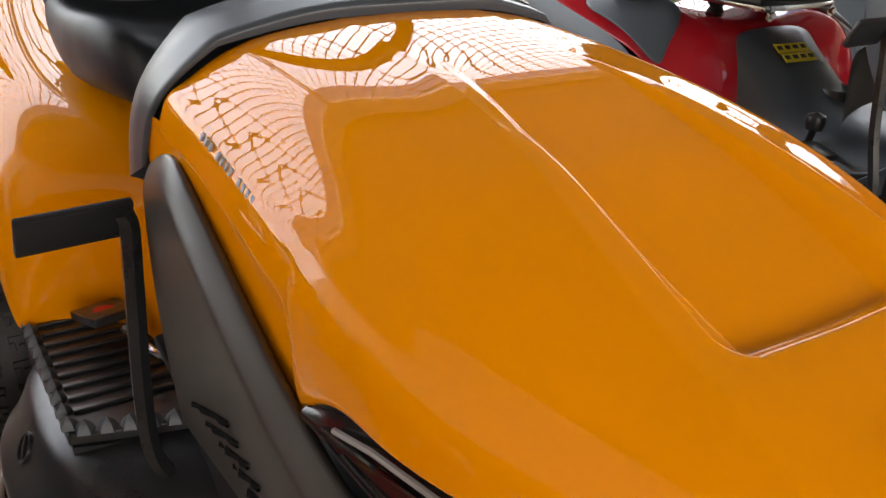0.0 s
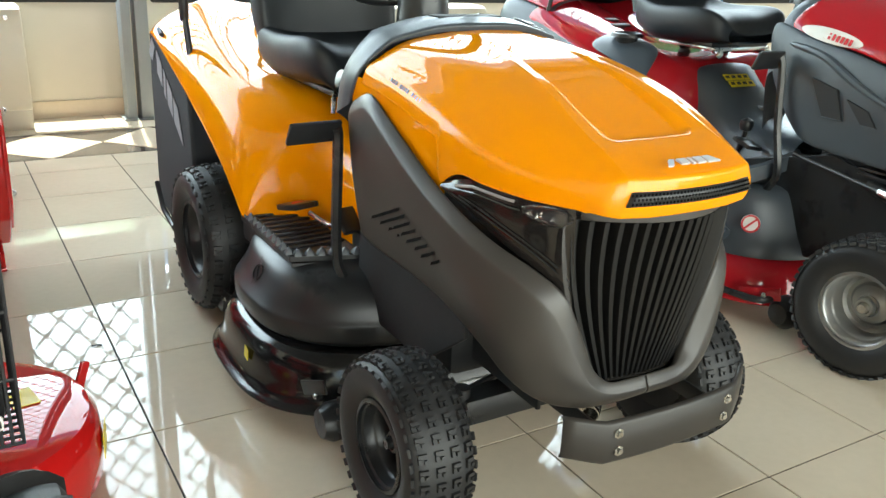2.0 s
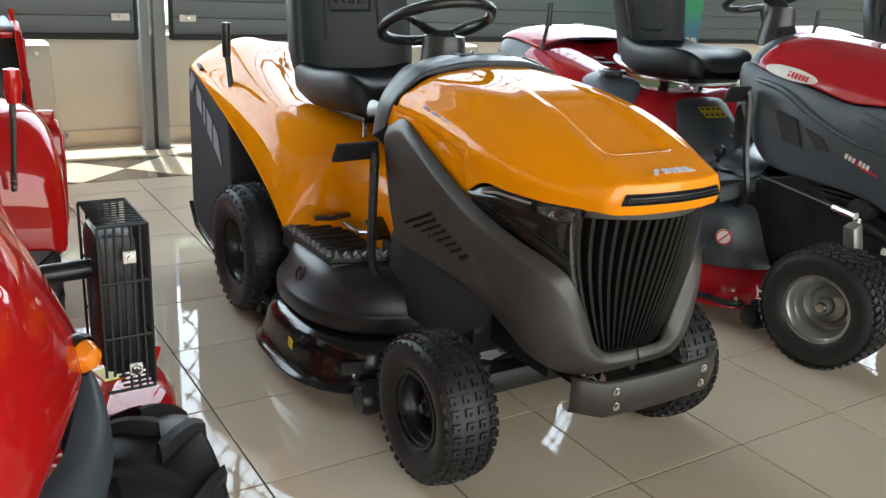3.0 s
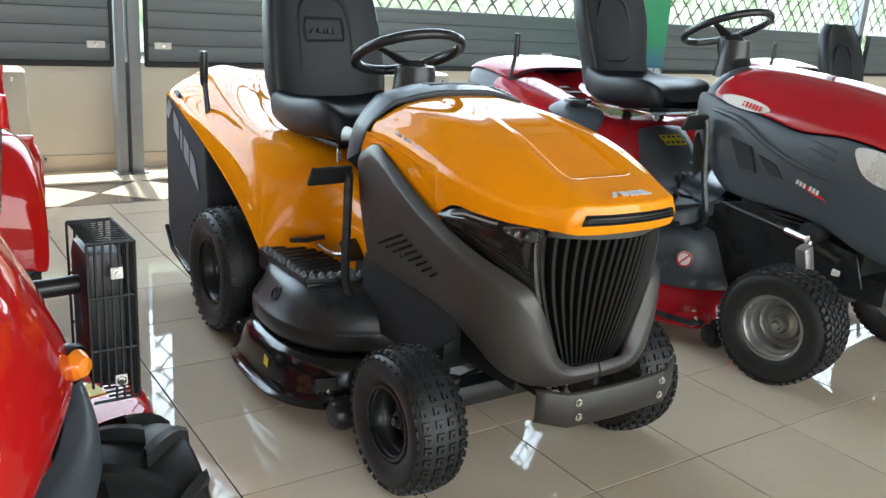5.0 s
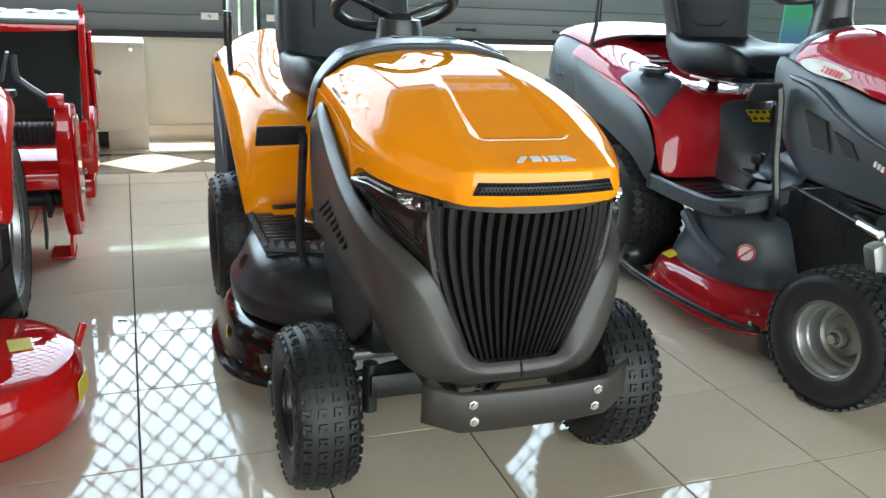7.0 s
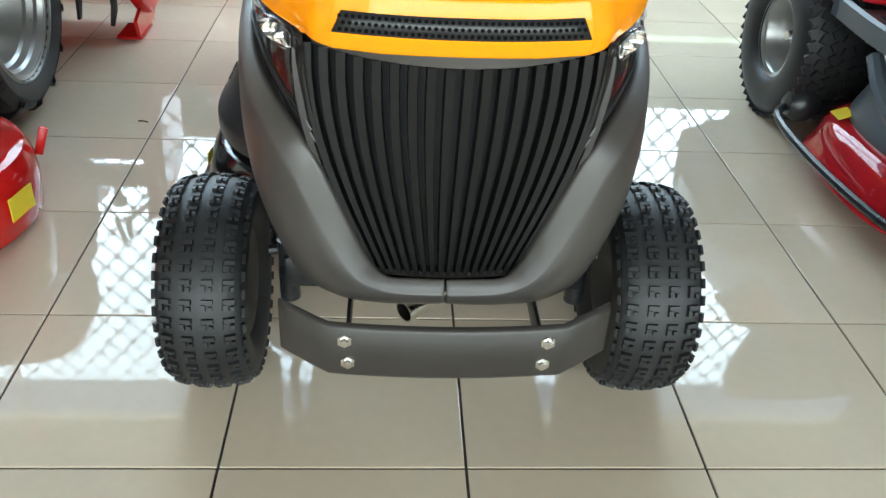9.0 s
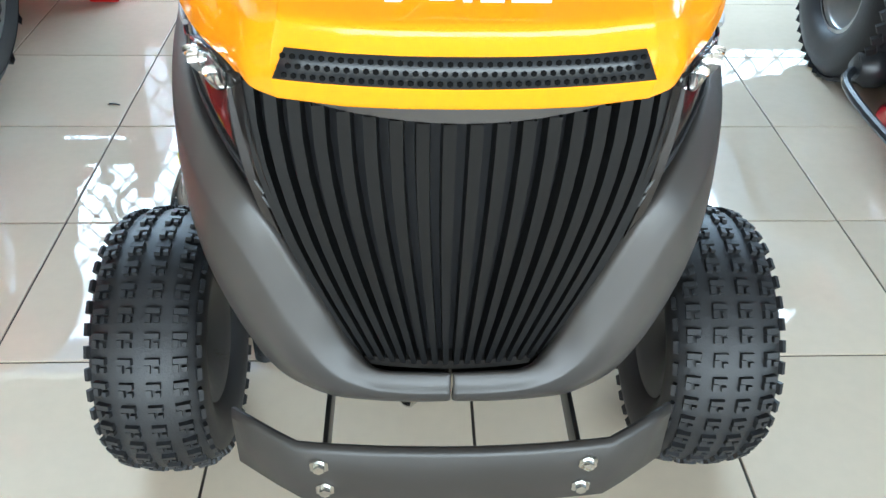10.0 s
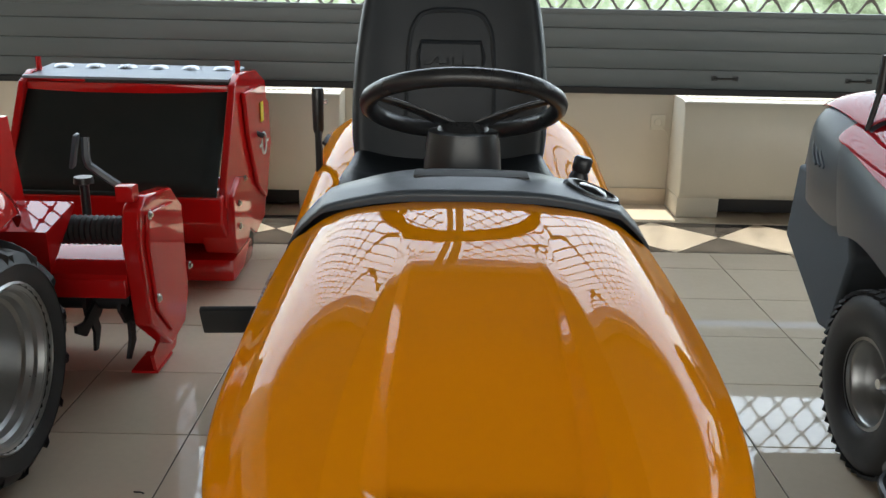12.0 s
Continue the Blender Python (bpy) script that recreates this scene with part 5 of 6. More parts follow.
        part("deck_bar", tube(curve_pts([(s * 0.47, 1.35, 0.11), (s * 0.545, 1.24, 0.11), (s * 0.545, 0.95, 0.10), (s * 0.50, 0.62, 0.10), (s * 0.43, 0.56, 0.11)], 6), 0.012, 8), BLACK, mo, "black guard bar round the deck")
        br = part("roller_bracket", box((0.008, 0.13, 0.045), (s * 0.470, 0.60, 0.115), 0.003, (-12, 0, s * -28)), DARKRED, mo)
        part("roller", lathe([(0, -0.05), (0.035, -0.045), (0.055, -0.015), (0.055, 0.015), (0.035, 0.045), (0, 0.05)], "x", 24, (s * 0.395, 0.545, 0.06)), BLACK, br)
        part("rear_roller", lathe([(0, -0.05), (0.035, -0.045), (0.055, -0.015), (0.055, 0.015), (0.035, 0.045), (0, 0.05)], "x", 24, (s * 0.445, 1.33, 0.12)), BLACK, mo)
        bolt(mo, (s * 0.476, 0.58, 0.12), "x", 0.007, 0.007 * -s)
        bolt(mo, (s * 0.474, 0.635, 0.105), "x", 0.007, 0.007 * -s)
    part("front_grille", sheet([[(-0.25, -0.10, 0.76), (-0.12, -0.15, 0.78), (0.12, -0.15, 0.78), (0.25, -0.10, 0.76)], [(-0.25, -0.11, 0.60), (-0.12, -0.15, 0.60), (0.12, -0.15, 0.60), (0.25, -0.11, 0.60)], [(-0.2, -0.06, 0.42), (-0.1, -0.09, 0.40), (0.1, -0.09, 0.40), (0.2, -0.06, 0.42)]]), SLATE, mo, sub=2, solid=0.01)
    part("engine_block", box((0.36, 0.55, 0.42), (0, 0.42, 0.56), 0.03), GASKET, mo)
    part("muffler_pipe", tube(curve_pts([(-0.25, 0.45, 0.50), (-0.27, 0.30, 0.47), (-0.24, 0.20, 0.43)], 5), 0.02, 10), SPRING, mo)
    part("frame", box((0.36, 1.6, 0.09), (0, 0.85, 0.34), 0.01), BLACK, mo)
    part("front_axle", box((0.60, 0.07, 0.07), (0, 0.27, 0.27), 0.012), BLACK, mo)
    for sx in (-1, 1):
        part("under_panel", plate([(0.60, 0.56), (1.10, 0.42), (1.10, 0.22), (0.62, 0.20), (0.10, 0.36), (0.14, 0.47)], 0.01, "x", sx * 0.245), BLACK, mo, "black chassis side panel", bevel=0.003)
    for k in range(5):
        part("engine_fin", box((0.30, 0.16, 0.008), (-0.10, 0.42, 0.525 + 0.018 * k), 0.002), SPRING, mo)
    part("oil_filter", lathe([(0, -0.30), (0.038, -0.30), (0.040, -0.29), (0.040, -0.22), (0, -0.22)], "x", 20, (0, 0.30, 0.515)), GASKET, mo)
    part("cable_plug", box((0.05, 0.028, 0.018), (-0.235, 0.205, 0.395), 0.004, (0, -18, 20)), LABELW, mo, "white cable plug")
    # dash, wheel, tunnel, seat
    part("dash", sheet([mirrored(r) for r in [[(0, 0.78, 1.05), (0.12, 0.78, 1.04), (0.22, 0.80, 0.99), (0.268, 0.81, 0.91), (0.28, 0.82, 0.80)], [(0, 0.86, 1.06), (0.12, 0.86, 1.05), (0.22, 0.87, 1.0), (0.265, 0.88, 0.92), (0.28, 0.88, 0.78)], [(0, 0.92, 1.0), (0.12, 0.92, 0.99), (0.20, 0.92, 0.95), (0.24, 0.91, 0.87), (0.25, 0.90, 0.72)], [(0, 0.93, 0.62), (0.10, 0.93, 0.62), (0.16, 0.93, 0.60), (0.20, 0.92, 0.58), (0.22, 0.90, 0.55)]]]), SLATE, mo, sub=2)
    steering(mo, (0.0, 1.02, 1.185), 0.175, -24, BLACK, 1.0)
    part("column_shroud", lathe([(0.075, 0.99), (0.062, 1.10), (0.058, 1.14), (0, 1.14)], "z", 24, (0, 0.965, 0)), BLACK, mo)
    body = [
        [(0, 1.22, 0.44), (0.17, 1.22, 0.44), (0.24, 1.22, 0.44), (0.32, 1.228, 0.44), (0.39, 1.242, 0.44), (0.426, 1.265, 0.45)],
        [(0, 1.25, 0.58), (0.175, 1.245, 0.58), (0.25, 1.238, 0.58), (0.33, 1.247, 0.58), (0.395, 1.268, 0.58), (0.431, 1.30, 0.57)],
        [(0, 1.29, 0.70), (0.175, 1.285, 0.70), (0.25, 1.277, 0.70), (0.33, 1.287, 0.695), (0.395, 1.308, 0.685), (0.433, 1.35, 0.66)],
        [(0, 1.325, 0.742), (0.17, 1.325, 0.745), (0.25, 1.322, 0.750), (0.33, 1.332, 0.745), (0.395, 1.362, 0.725), (0.436, 1.42, 0.69)],
        [(0, 1.42, 0.755), (0.15, 1.42, 0.760), (0.25, 1.42, 0.770), (0.33, 1.42, 0.765), (0.40, 1.45, 0.745), (0.439, 1.52, 0.715)],
        [(0, 1.60, 0.77), (0.12, 1.60, 0.785), (0.25, 1.60, 0.805), (0.34, 1.60, 0.80), (0.405, 1.62, 0.775), (0.441, 1.66, 0.745)],
        [(0, 1.80, 0.81), (0.12, 1.80, 0.830), (0.25, 1.80, 0.855), (0.335, 1.80, 0.845), (0.40, 1.80, 0.82), (0.437, 1.82, 0.785)],
        [(0, 2.00, 0.87), (0.12, 2.00, 0.89), (0.24, 2.00, 0.905), (0.33, 2.00, 0.887), (0.395, 2.00, 0.86), (0.427, 2.00, 0.825)],
        [(0, 2.06, 0.89), (0.12, 2.06, 0.91), (0.24, 2.06, 0.922), (0.33, 2.06, 0.90), (0.395, 2.06, 0.87), (0.425, 2.06, 0.83)],
    ]
    part("rear_body", sheet([mirrored(r) for r in body]), DARKRED, mo, "glossy dark red fenders and seat deck", sub=2, solid=0.006)
    part("deck_slot", box((0.10, 0.03, 0.008), (-0.16, 1.83, 0.846), 0.003, (12, 0, 0)), GASKET, mo)
    part("deck_slot", box((0.10, 0.03, 0.008), (-0.16, 1.75, 0.832), 0.003, (12, 0, 0)), GASKET, mo)
    part("tunnel", sheet([mirrored(r) for r in [[(0, 0.80, 0.56), (0.10, 0.80, 0.56), (0.17, 0.80, 0.53), (0.20, 0.80, 0.44)], [(0, 1.0, 0.57), (0.10, 1.0, 0.565), (0.17, 1.0, 0.53), (0.20, 1.0, 0.44)], [(0, 1.10, 0.60), (0.10, 1.10, 0.595), (0.165, 1.11, 0.55), (0.20, 1.12, 0.44)], [(0, 1.165, 0.66), (0.10, 1.165, 0.655), (0.163, 1.185, 0.60), (0.195, 1.20, 0.44)], [(0, 1.23, 0.71), (0.10, 1.235, 0.705), (0.168, 1.25, 0.665), (0.192, 1.26, 0.46)], [(0, 1.275, 0.735), (0.10, 1.28, 0.731), (0.174, 1.287, 0.714), (0.190, 1.30, 0.60)], [(0, 1.30, 0.738), (0.10, 1.305, 0.734), (0.175, 1.31, 0.716), (0.190, 1.32, 0.60)]]]), SLATE, mo, "slate centre tunnel", sub=2)
    part("cup_pocket", lathe([(0, -0.04), (0.036, -0.035), (0.047, 0.002), (0.055, 0.006), (0.060, -0.004), (0.060, -0.03)], "z", 24, (0.035, 1.09, 0.603)), BLACK, mo, "black round pocket")
    for i in range(2):
        lb = part("yellow_label", box((0.122, 0.030, 0.002), (-0.035 + 0.004 * i, 1.208 - 0.027 * i, 0.698 - 0.020 * i), 0, (37, 0, -4)), LABELY, mo, "yellow warning label", False)
        for j in range(4):
            part("label_bar", box((0.018, 0.013, 0.0025), (-0.080 + 0.030 * j + 0.004 * i, 1.208 - 0.027 * i + 0.004 - 0.002 * j, 0.6985 - 0.020 * i + 0.001), 0, (37, 0, -4)), INK, lb, "", False)
    part("gear_lever", tube(curve_pts([(-0.20, 1.02, 0.45), (-0.19, 1.0, 0.52), (-0.21, 0.98, 0.56)], 4), 0.009, 8), BLACK, mo)
    part("lever_knob", lathe([(0, 0.025), (0.022, 0.015), (0.026, 0), (0.02, -0.02), (0, -0.025)], "z", 16, (-0.21, 0.98, 0.575)), BLACK, mo)
    part("drive_pedal", box((0.11, 0.07, 0.016), (-0.25, 0.93, 0.52), 0.005, (20, 12, 14)), BLACK, mo)
    part("brake_pad", box((0.115, 0.014, 0.062), (-0.377, 0.802, 0.832), 0.005, (24, 0, 0)), BLACK, mo)
    z0 = 0.83 - drop
    seat(mo, 1.17, z0, LEATHER, emblem=False)
    arch = [(-0.11, 0.20), (-0.105, 0.36), (-0.08, 0.43), (-0.04, 0.46), (0.04, 0.46), (0.08, 0.43), (0.105, 0.36), (0.11, 0.20), (0.05, 0.165), (-0.05, 0.165)]
    part("seat_panel_line", tube([(u - 0.032, 1.17 + 0.429 + 0.245 * (v - 0.12), z0 + v) for u, v in arch], 0.006, 6, closed=True), LEATHER, mo)
    rail = part("seat_rail", box((0.30, 0.30, 0.014), (0, 1.38, z0 - 0.03), 0.004), STEEL, mo, "bright steel seat rail")
    for sx in (-1, 1):
        part("suspension_spring", lathe([(0.018 + 0.007 * (i % 2), z0 - 0.10 + 0.012 * i) for i in range(8)], "z", 14, (sx * 0.11, 1.42, 0)), SPRING, mo)
        bolt(mo, (sx * 0.13, 1.225, z0 - 0.045), "y", 0.012, 0.012)
    # collector with hard shell top
    shell = [[(0, 1.98, 0.92), (0.2, 1.98, 0.92), (0.34, 1.97, 0.893), (0.402, 1.95, 0.83), (0.432, 1.92, 0.74), (0.432, 1.88, 0.56)],
             [(0, 2.15, 0.965), (0.2, 2.15, 0.962), (0.34, 2.15, 0.93), (0.402, 2.15, 0.86), (0.430, 2.13, 0.74), (0.425, 2.11, 0.58)],
             [(0, 2.28, 0.97), (0.2, 2.28, 0.965), (0.34, 2.28, 0.935), (0.398, 2.28, 0.875), (0.424, 2.27, 0.78), (0.412, 2.26, 0.60)],
             [(0, 2.36, 0.93), (0.2, 2.36, 0.925), (0.33, 2.36, 0.90), (0.375, 2.35, 0.85), (0.375, 2.34, 0.76), (0.375, 2.33, 0.62)],
             [(0, 2.37, 0.60), (0.2, 2.37, 0.60), (0.33, 2.37, 0.60), (0.375, 2.36, 0.60), (0.395, 2.35, 0.60), (0.395, 2.34, 0.60)]]
    part("collector_shell", sheet([mirrored(r) for r in shell]), SLATE, mo, "slate hard shell of the grass collector", sub=2)
    lid = [[(x, y, z + 0.008) for x, y, z in r[:3]] + [tuple((a + b) / 2 + d for a, b, d in zip(r[2], r[3], (0.004, 0, 0.007)))] for r in shell[:4]]
    part("collector_lid", sheet([mirrored(r) for r in lid]), DARKRED, mo, "glossy dark red lid of the collector", sub=2, solid=0.005)
    part("collector_bag", plate([(1.95, 0.70), (2.33, 0.70), (2.365, 0.44), (2.015, 0.234), (1.93, 0.24), (1.86, 0.50)], 0.82, "x", -0.41), BAGGREY, mo, "slate fabric collector bag", bevel=0.015)
    for i in range(3):
        for s in (-1, 1):
            part("shell_rib", tube(curve_pts([(s * 0.405, 2.24 - 0.03 * i, 0.80), (s * 0.420, 2.20 - 0.03 * i, 0.76), (s * 0.424, 2.16 - 0.03 * i, 0.73)], 4), 0.006, 6), SLATE, mo)
    part("bag_lever", tube([(-0.363, 1.994, 0.85), (-0.350, 1.975, 0.99)], 0.009, 8), BLACK, mo)
    part("lever_grip", lathe([(0, 0.11), (0.014, 0.11), (0.016, 0.0), (0, 0)], "z", 12, (-0.349, 1.974, 0.98)), BLACK, mo)
    part("cutter_lever", tube([(0.26, 1.35, 0.78), (0.28, 1.33, 0.93)], 0.012, 8), BLACK, mo)
    # deck
    rows = [superellipse(a, b, 0, 0.93, z, 56, e) for z, a, b, e in ((0.065, 0.505, 0.385, 3.2), (0.055, 0.525, 0.40, 3.2), (0.066, 0.528, 0.40, 3.2), (0.085, 0.505, 0.385, 3.2), (0.14, 0.50, 0.38, 3.1), (0.175, 0.48, 0.36, 3.0), (0.19, 0.44, 0.34, 2.8), (0.195, 0.2, 0.2, 2.5))]
    deck = part("cutting_deck", sheet(rows, wrap_v=True), DARKRED, mo, "glossy dark red cutting deck", sub=1)
    rows = [superellipse(a, b, 0, 0.94, z, 48, e) for z, a, b, e in ((0.17, 0.445, 0.335, 2.7), (0.20, 0.45, 0.34, 2.7), (0.235, 0.435, 0.32, 2.7), (0.26, 0.425, 0.30, 2.8), (0.33, 0.41, 0.27, 2.8), (0.39, 0.40, 0.235, 3), (0.41, 0.38, 0.22, 3), (0.415, 0.15, 0.12, 3))]
    part("deck_cover", sheet(rows, wrap_v=True), SLATE, mo, "slate belt cover on the deck", sub=1)
    for s in (-1, 1):
        part("cover_rib", tube(curve_pts([(s * 0.44, 0.80, 0.25), (s * 0.44, 0.95, 0.30), (s * 0.425, 1.06, 0.36)], 5), 0.022, 8), SLATE, mo)
        part("hazard_label", box((0.045, 0.055, 0.002), (s * 0.445, 1.09, 0.192), 0, (0, s * 18, 0)), LABELY, deck, "yellow hazard label", False)
        sg = lathe([(0, 0.003), (0.030, 0.003), (0.031, 0)], "x", 28)
        bmesh.ops.transform(sg, matrix=pose(s * 0.405, 0.735, 0.305, 0, 0, s * -38) @ Matrix.Diagonal((s, 1, 1, 1)) @ pose(0, 0, 0, 0, -12, 0), verts=sg.verts)
        sg = part("warning_disc", sg, LABELW, mo, "round white warning disc with a red ring")
        rg = tube([(0, 0.027 * math.cos(a), 0.027 * math.sin(a)) for a in [math.pi * k / 14 for k in range(28)]], 0.0035, 6, closed=True)
        box((0.003, 0.006, 0.05), (0.002, 0, 0), 0, (45, 0, 0), bm=rg)
        bmesh.ops.transform(rg, matrix=pose(s * 0.405, 0.735, 0.305, 0, 0, s * -38) @ Matrix.Diagonal((s, 1, 1, 1)) @ pose(0.002, 0, 0, 0, -12, 0), verts=rg.verts)
        part("warning_ring", rg, REDMARK, sg)
    return mo


red_mower((1.525, 0, 0), 0, 0.0, "dark red and slate lawn tractor with silver wheels")
red_mower((4.03, 0.35, 0), 0, 0.19, "dark red lawn tractor with a low black seat")

# ---- the red compact tractor with its mid-mounted drum mower ----
LX = -1.655
farm = thing("compact_tractor", "bright red compact tractor with lugged tyres and grey rims", "tractor", (LX, 0, 0))
G = [
    [(0, -0.45, 0.52), (0.11, -0.45, 0.52), (0.20, -0.42, 0.53), (0.26, -0.36, 0.545), (0.285, -0.30, 0.56)],
    [(0, -0.48, 0.64), (0.11, -0.48, 0.64), (0.21, -0.44, 0.64), (0.285, -0.35, 0.63), (0.325, -0.25, 0.605)],
    [(0, -0.45, 0.77), (0.11, -0.45, 0.77), (0.22, -0.40, 0.76), (0.305, -0.28, 0.725), (0.362, -0.15, 0.605)],
    [(0, -0.38, 0.86), (0.12, -0.38, 0.855), (0.23, -0.31, 0.84), (0.325, -0.17, 0.775), (0.398, -0.05, 0.615)],
    [(0, -0.20, 0.92), (0.12, -0.20, 0.915), (0.24, -0.16, 0.89), (0.330, -0.04, 0.80), (0.386, 0.05, 0.66)],
    [(0, 0.10, 0.95), (0.12, 0.10, 0.945), (0.22, 0.10, 0.92), (0.31, 0.12, 0.84), (0.360, 0.16, 0.68)],
    [(0, 0.45, 0.98), (0.12, 0.45, 0.975), (0.22, 0.45, 0.95), (0.30, 0.46, 0.87), (0.345, 0.46, 0.68)],
    [(0, 0.80, 1.0), (0.12, 0.80, 0.995), (0.22, 0.80, 0.97), (0.28, 0.80, 0.90), (0.31, 0.80, 0.68)],
]
part("bonnet", sheet([mirrored(r) for r in G]), RED, farm, "bulbous glossy red bonnet", sub=2, solid=0.008)
for s in (-1, 1):
    il = lathe([(0, 0.022), (0.016, 0.018), (0.024, 0.006), (0.026, 0.0)], "x", 20, (0, 0, 0))
    bmesh.ops.transform(il, matrix=pose(s * 0.382, -0.078, 0.640, 0, 0, -s * 52) @ Matrix.Diagonal((s, 1, 1, 1)), verts=il.verts)
    ind = part("indicator", il, ORANGE, farm, "amber indicator lamp")
    ib = lathe([(0.030, 0.008), (0.034, 0.0), (0.032, -0.012), (0, -0.012)], "x", 20)
    bmesh.ops.transform(ib, matrix=pose(s * 0.378, -0.073, 0.640, 0, 0, -s * 52) @ Matrix.Diagonal((s, 1, 1, 1)), verts=ib.verts)
    part("bezel", ib, BLACK, ind)
    hl = lathe([(0, 0.012), (0.045, 0.008), (0.058, 0.0), (0.060, -0.02)], "y", 28)
    bmesh.ops.transform(hl, matrix=pose(s * 0.185, -0.435, 0.700, -8, 0, s * 24) @ Matrix.Diagonal((1, -1, 1, 1)), verts=hl.verts)
    part("headlight", hl, STEEL, farm, "round clear headlight")
    # bumper hoop
    line = curve_pts([(0.0, -0.42, 0.455), (0.18, -0.38, 0.46), (0.29, -0.28, 0.47), (0.355, -0.20, 0.48), (0.392, -0.10, 0.50), (0.398, 0.0, 0.53), (0.392, 0.05, 0.55)], 4)
    rows = []
    for p in line:
        rows.append([(s * (p.x - 0.03), p.y + 0.03, p.z + 0.05), (s * p.x, p.y, p.z + 0.055), (s * (p.x + 0.018), p.y - 0.015, p.z + 0.02), (s * (p.x + 0.016), p.y - 0.012, p.z - 0.03), (s * (p.x - 0.01), p.y + 0.01, p.z - 0.055), (s * (p.x - 0.05), p.y + 0.04, p.z - 0.05)])
    part("bumper", sheet(rows), SLATE, farm, "dark slate moulded bumper", sub=1)
    wheel(farm, (s * 0.485, -0.03, 0.245), 0.245, 0.175, 0.115, "lug", SILVER, side=s)
    wheel(farm, (s * 0.400, 1.37, 0.330), 0.330, 0.235, 0.200, "lug", SILVER, side=s)
    fd = [[(0.24, 1.05, 0.44), (0.36, 1.05, 0.44), (0.51, 1.06, 0.43), (0.540, 1.08, 0.40)], [(0.24, 1.07, 0.70), (0.36, 1.07, 0.70), (0.52, 1.08, 0.675), (0.548, 1.12, 0.56)], [(0.24, 1.16, 0.80), (0.36, 1.16, 0.80), (0.52, 1.17, 0.775), (0.550, 1.19, 0.67)], [(0.24, 1.38, 0.825), (0.36, 1.38, 0.825), (0.52, 1.39, 0.80), (0.550, 1.40, 0.72)], [(0.24, 1.54, 0.79), (0.34, 1.54, 0.79), (0.46, 1.54, 0.765), (0.50, 1.53, 0.68)], [(0.24, 1.62, 0.70), (0.34, 1.62, 0.70), (0.42, 1.61, 0.68), (0.44, 1.60, 0.60)]]
    part("rear_fender", sheet([[(s * x, y, z) for x, y, z in r] for r in fd]), RED, farm, "glossy red rear fender", sub=2, solid=0.008)
    part("lever_rod", tube([(s * 0.41, 1.02, 0.62), (s * 0.418, 1.00, 0.76), (s * 0.425, 0.99, 0.86)], 0.008, 8), STEEL, farm)
    part("lever_knob", lathe([(0, 0.045), (0.018, 0.04), (0.022, 0.0), (0.016, -0.04), (0, -0.045)], "z", 16, (s * 0.427, 0.988, 0.885)), RED, farm)
part("chassis", box((0.34, 1.9, 0.26), (0, 0.55, 0.45), 0.03), GASKET, farm)
part("front_axle", box((0.75, 0.10, 0.10), (0, -0.03, 0.27), 0.02), RED, farm)
part("rear_axle", box((0.6, 0.16, 0.18), (0, 1.37, 0.335), 0.03), RED, farm)
part("dash", box((0.42, 0.16, 0.34), (0, 0.86, 0.86), 0.04), BLACK, farm)
part("seat", box((0.40, 0.42, 0.12), (0, 1.45, 0.76), 0.04), LEATHER, farm)
part("backrest", box((0.40, 0.10, 0.36), (0, 1.68, 0.95), 0.04), LEATHER, farm)
part("floor_plate", box((0.72, 0.50, 0.02), (0, 0.85, 0.42), 0.006), BLACK, farm)
part("side_plate", box((0.012, 0.5, 0.22), (0.27, 0.35, 0.48), 0.004), RED, farm)
# silencer in its wire guard
gx0, gx1, gy0, gy1, gz0, gz1 = -1.208 - LX, -1.126 - LX, 0.13, 0.30, 0.466, 0.770
si = box((0.070, 0.145, 0.262), ((gx0 + gx1) / 2 - 0.006, (gy0 + gy1) / 2 + 0.006, 0.618), 0.024)
sil = part("silencer", si, BLACK, farm, "black silencer in a wire guard")
part("exhaust_stub", tube([(gx0 - 0.09, 0.22, 0.668), (gx0 + 0.02, 0.22, 0.672)], 0.018, 12), BLACK, farm)
for i in range(12):
    y = gy0 + (gy1 - gy0) * i / 11
    part("guard_wire", tube([(gx0, y, gz1), (gx1, y, gz1), (gx1, y, gz0)], 0.0027, 5), GASKET, sil)
for i in range(7):
    x = gx0 + (gx1 - gx0) * i / 6
    part("guard_wire", tube([(x, gy0, gz0 + (0.0 if i > 2 else 0.03)), (x, gy0, gz1)], 0.0027, 5), GASKET, sil)
    part("guard_wire", tube([(x, gy1, gz0), (x, gy1, gz1)], 0.0027, 5), GASKET, sil)
for i in range(4):
    z = gz0 + (gz1 - gz0) * i / 3
    part("guard_hoop", tube([(gx0, gy0, z), (gx1, gy0, z), (gx1, gy1, z), (gx0, gy1, z)], 0.0030, 6), GASKET, sil)
for i in range(10):
    y = gy0 + (gy1 - gy0) * i / 9
    part("guard_wire", tube([(gx0 + 0.03, y, gz0), (gx1, y, gz0)], 0.0027, 5), GASKET, sil)
for z in (0.714, 0.505):
    part("clamp", box((0.022, 0.006, 0.022), ((gx0 + gx1) / 2 + 0.008, gy0 - 0.002, z), 0.003), LABELW, sil)
    bolt(farm, ((gx0 + gx1) / 2 + 0.008, gy0 - 0.005, z), "y", 0.007, 0.007)

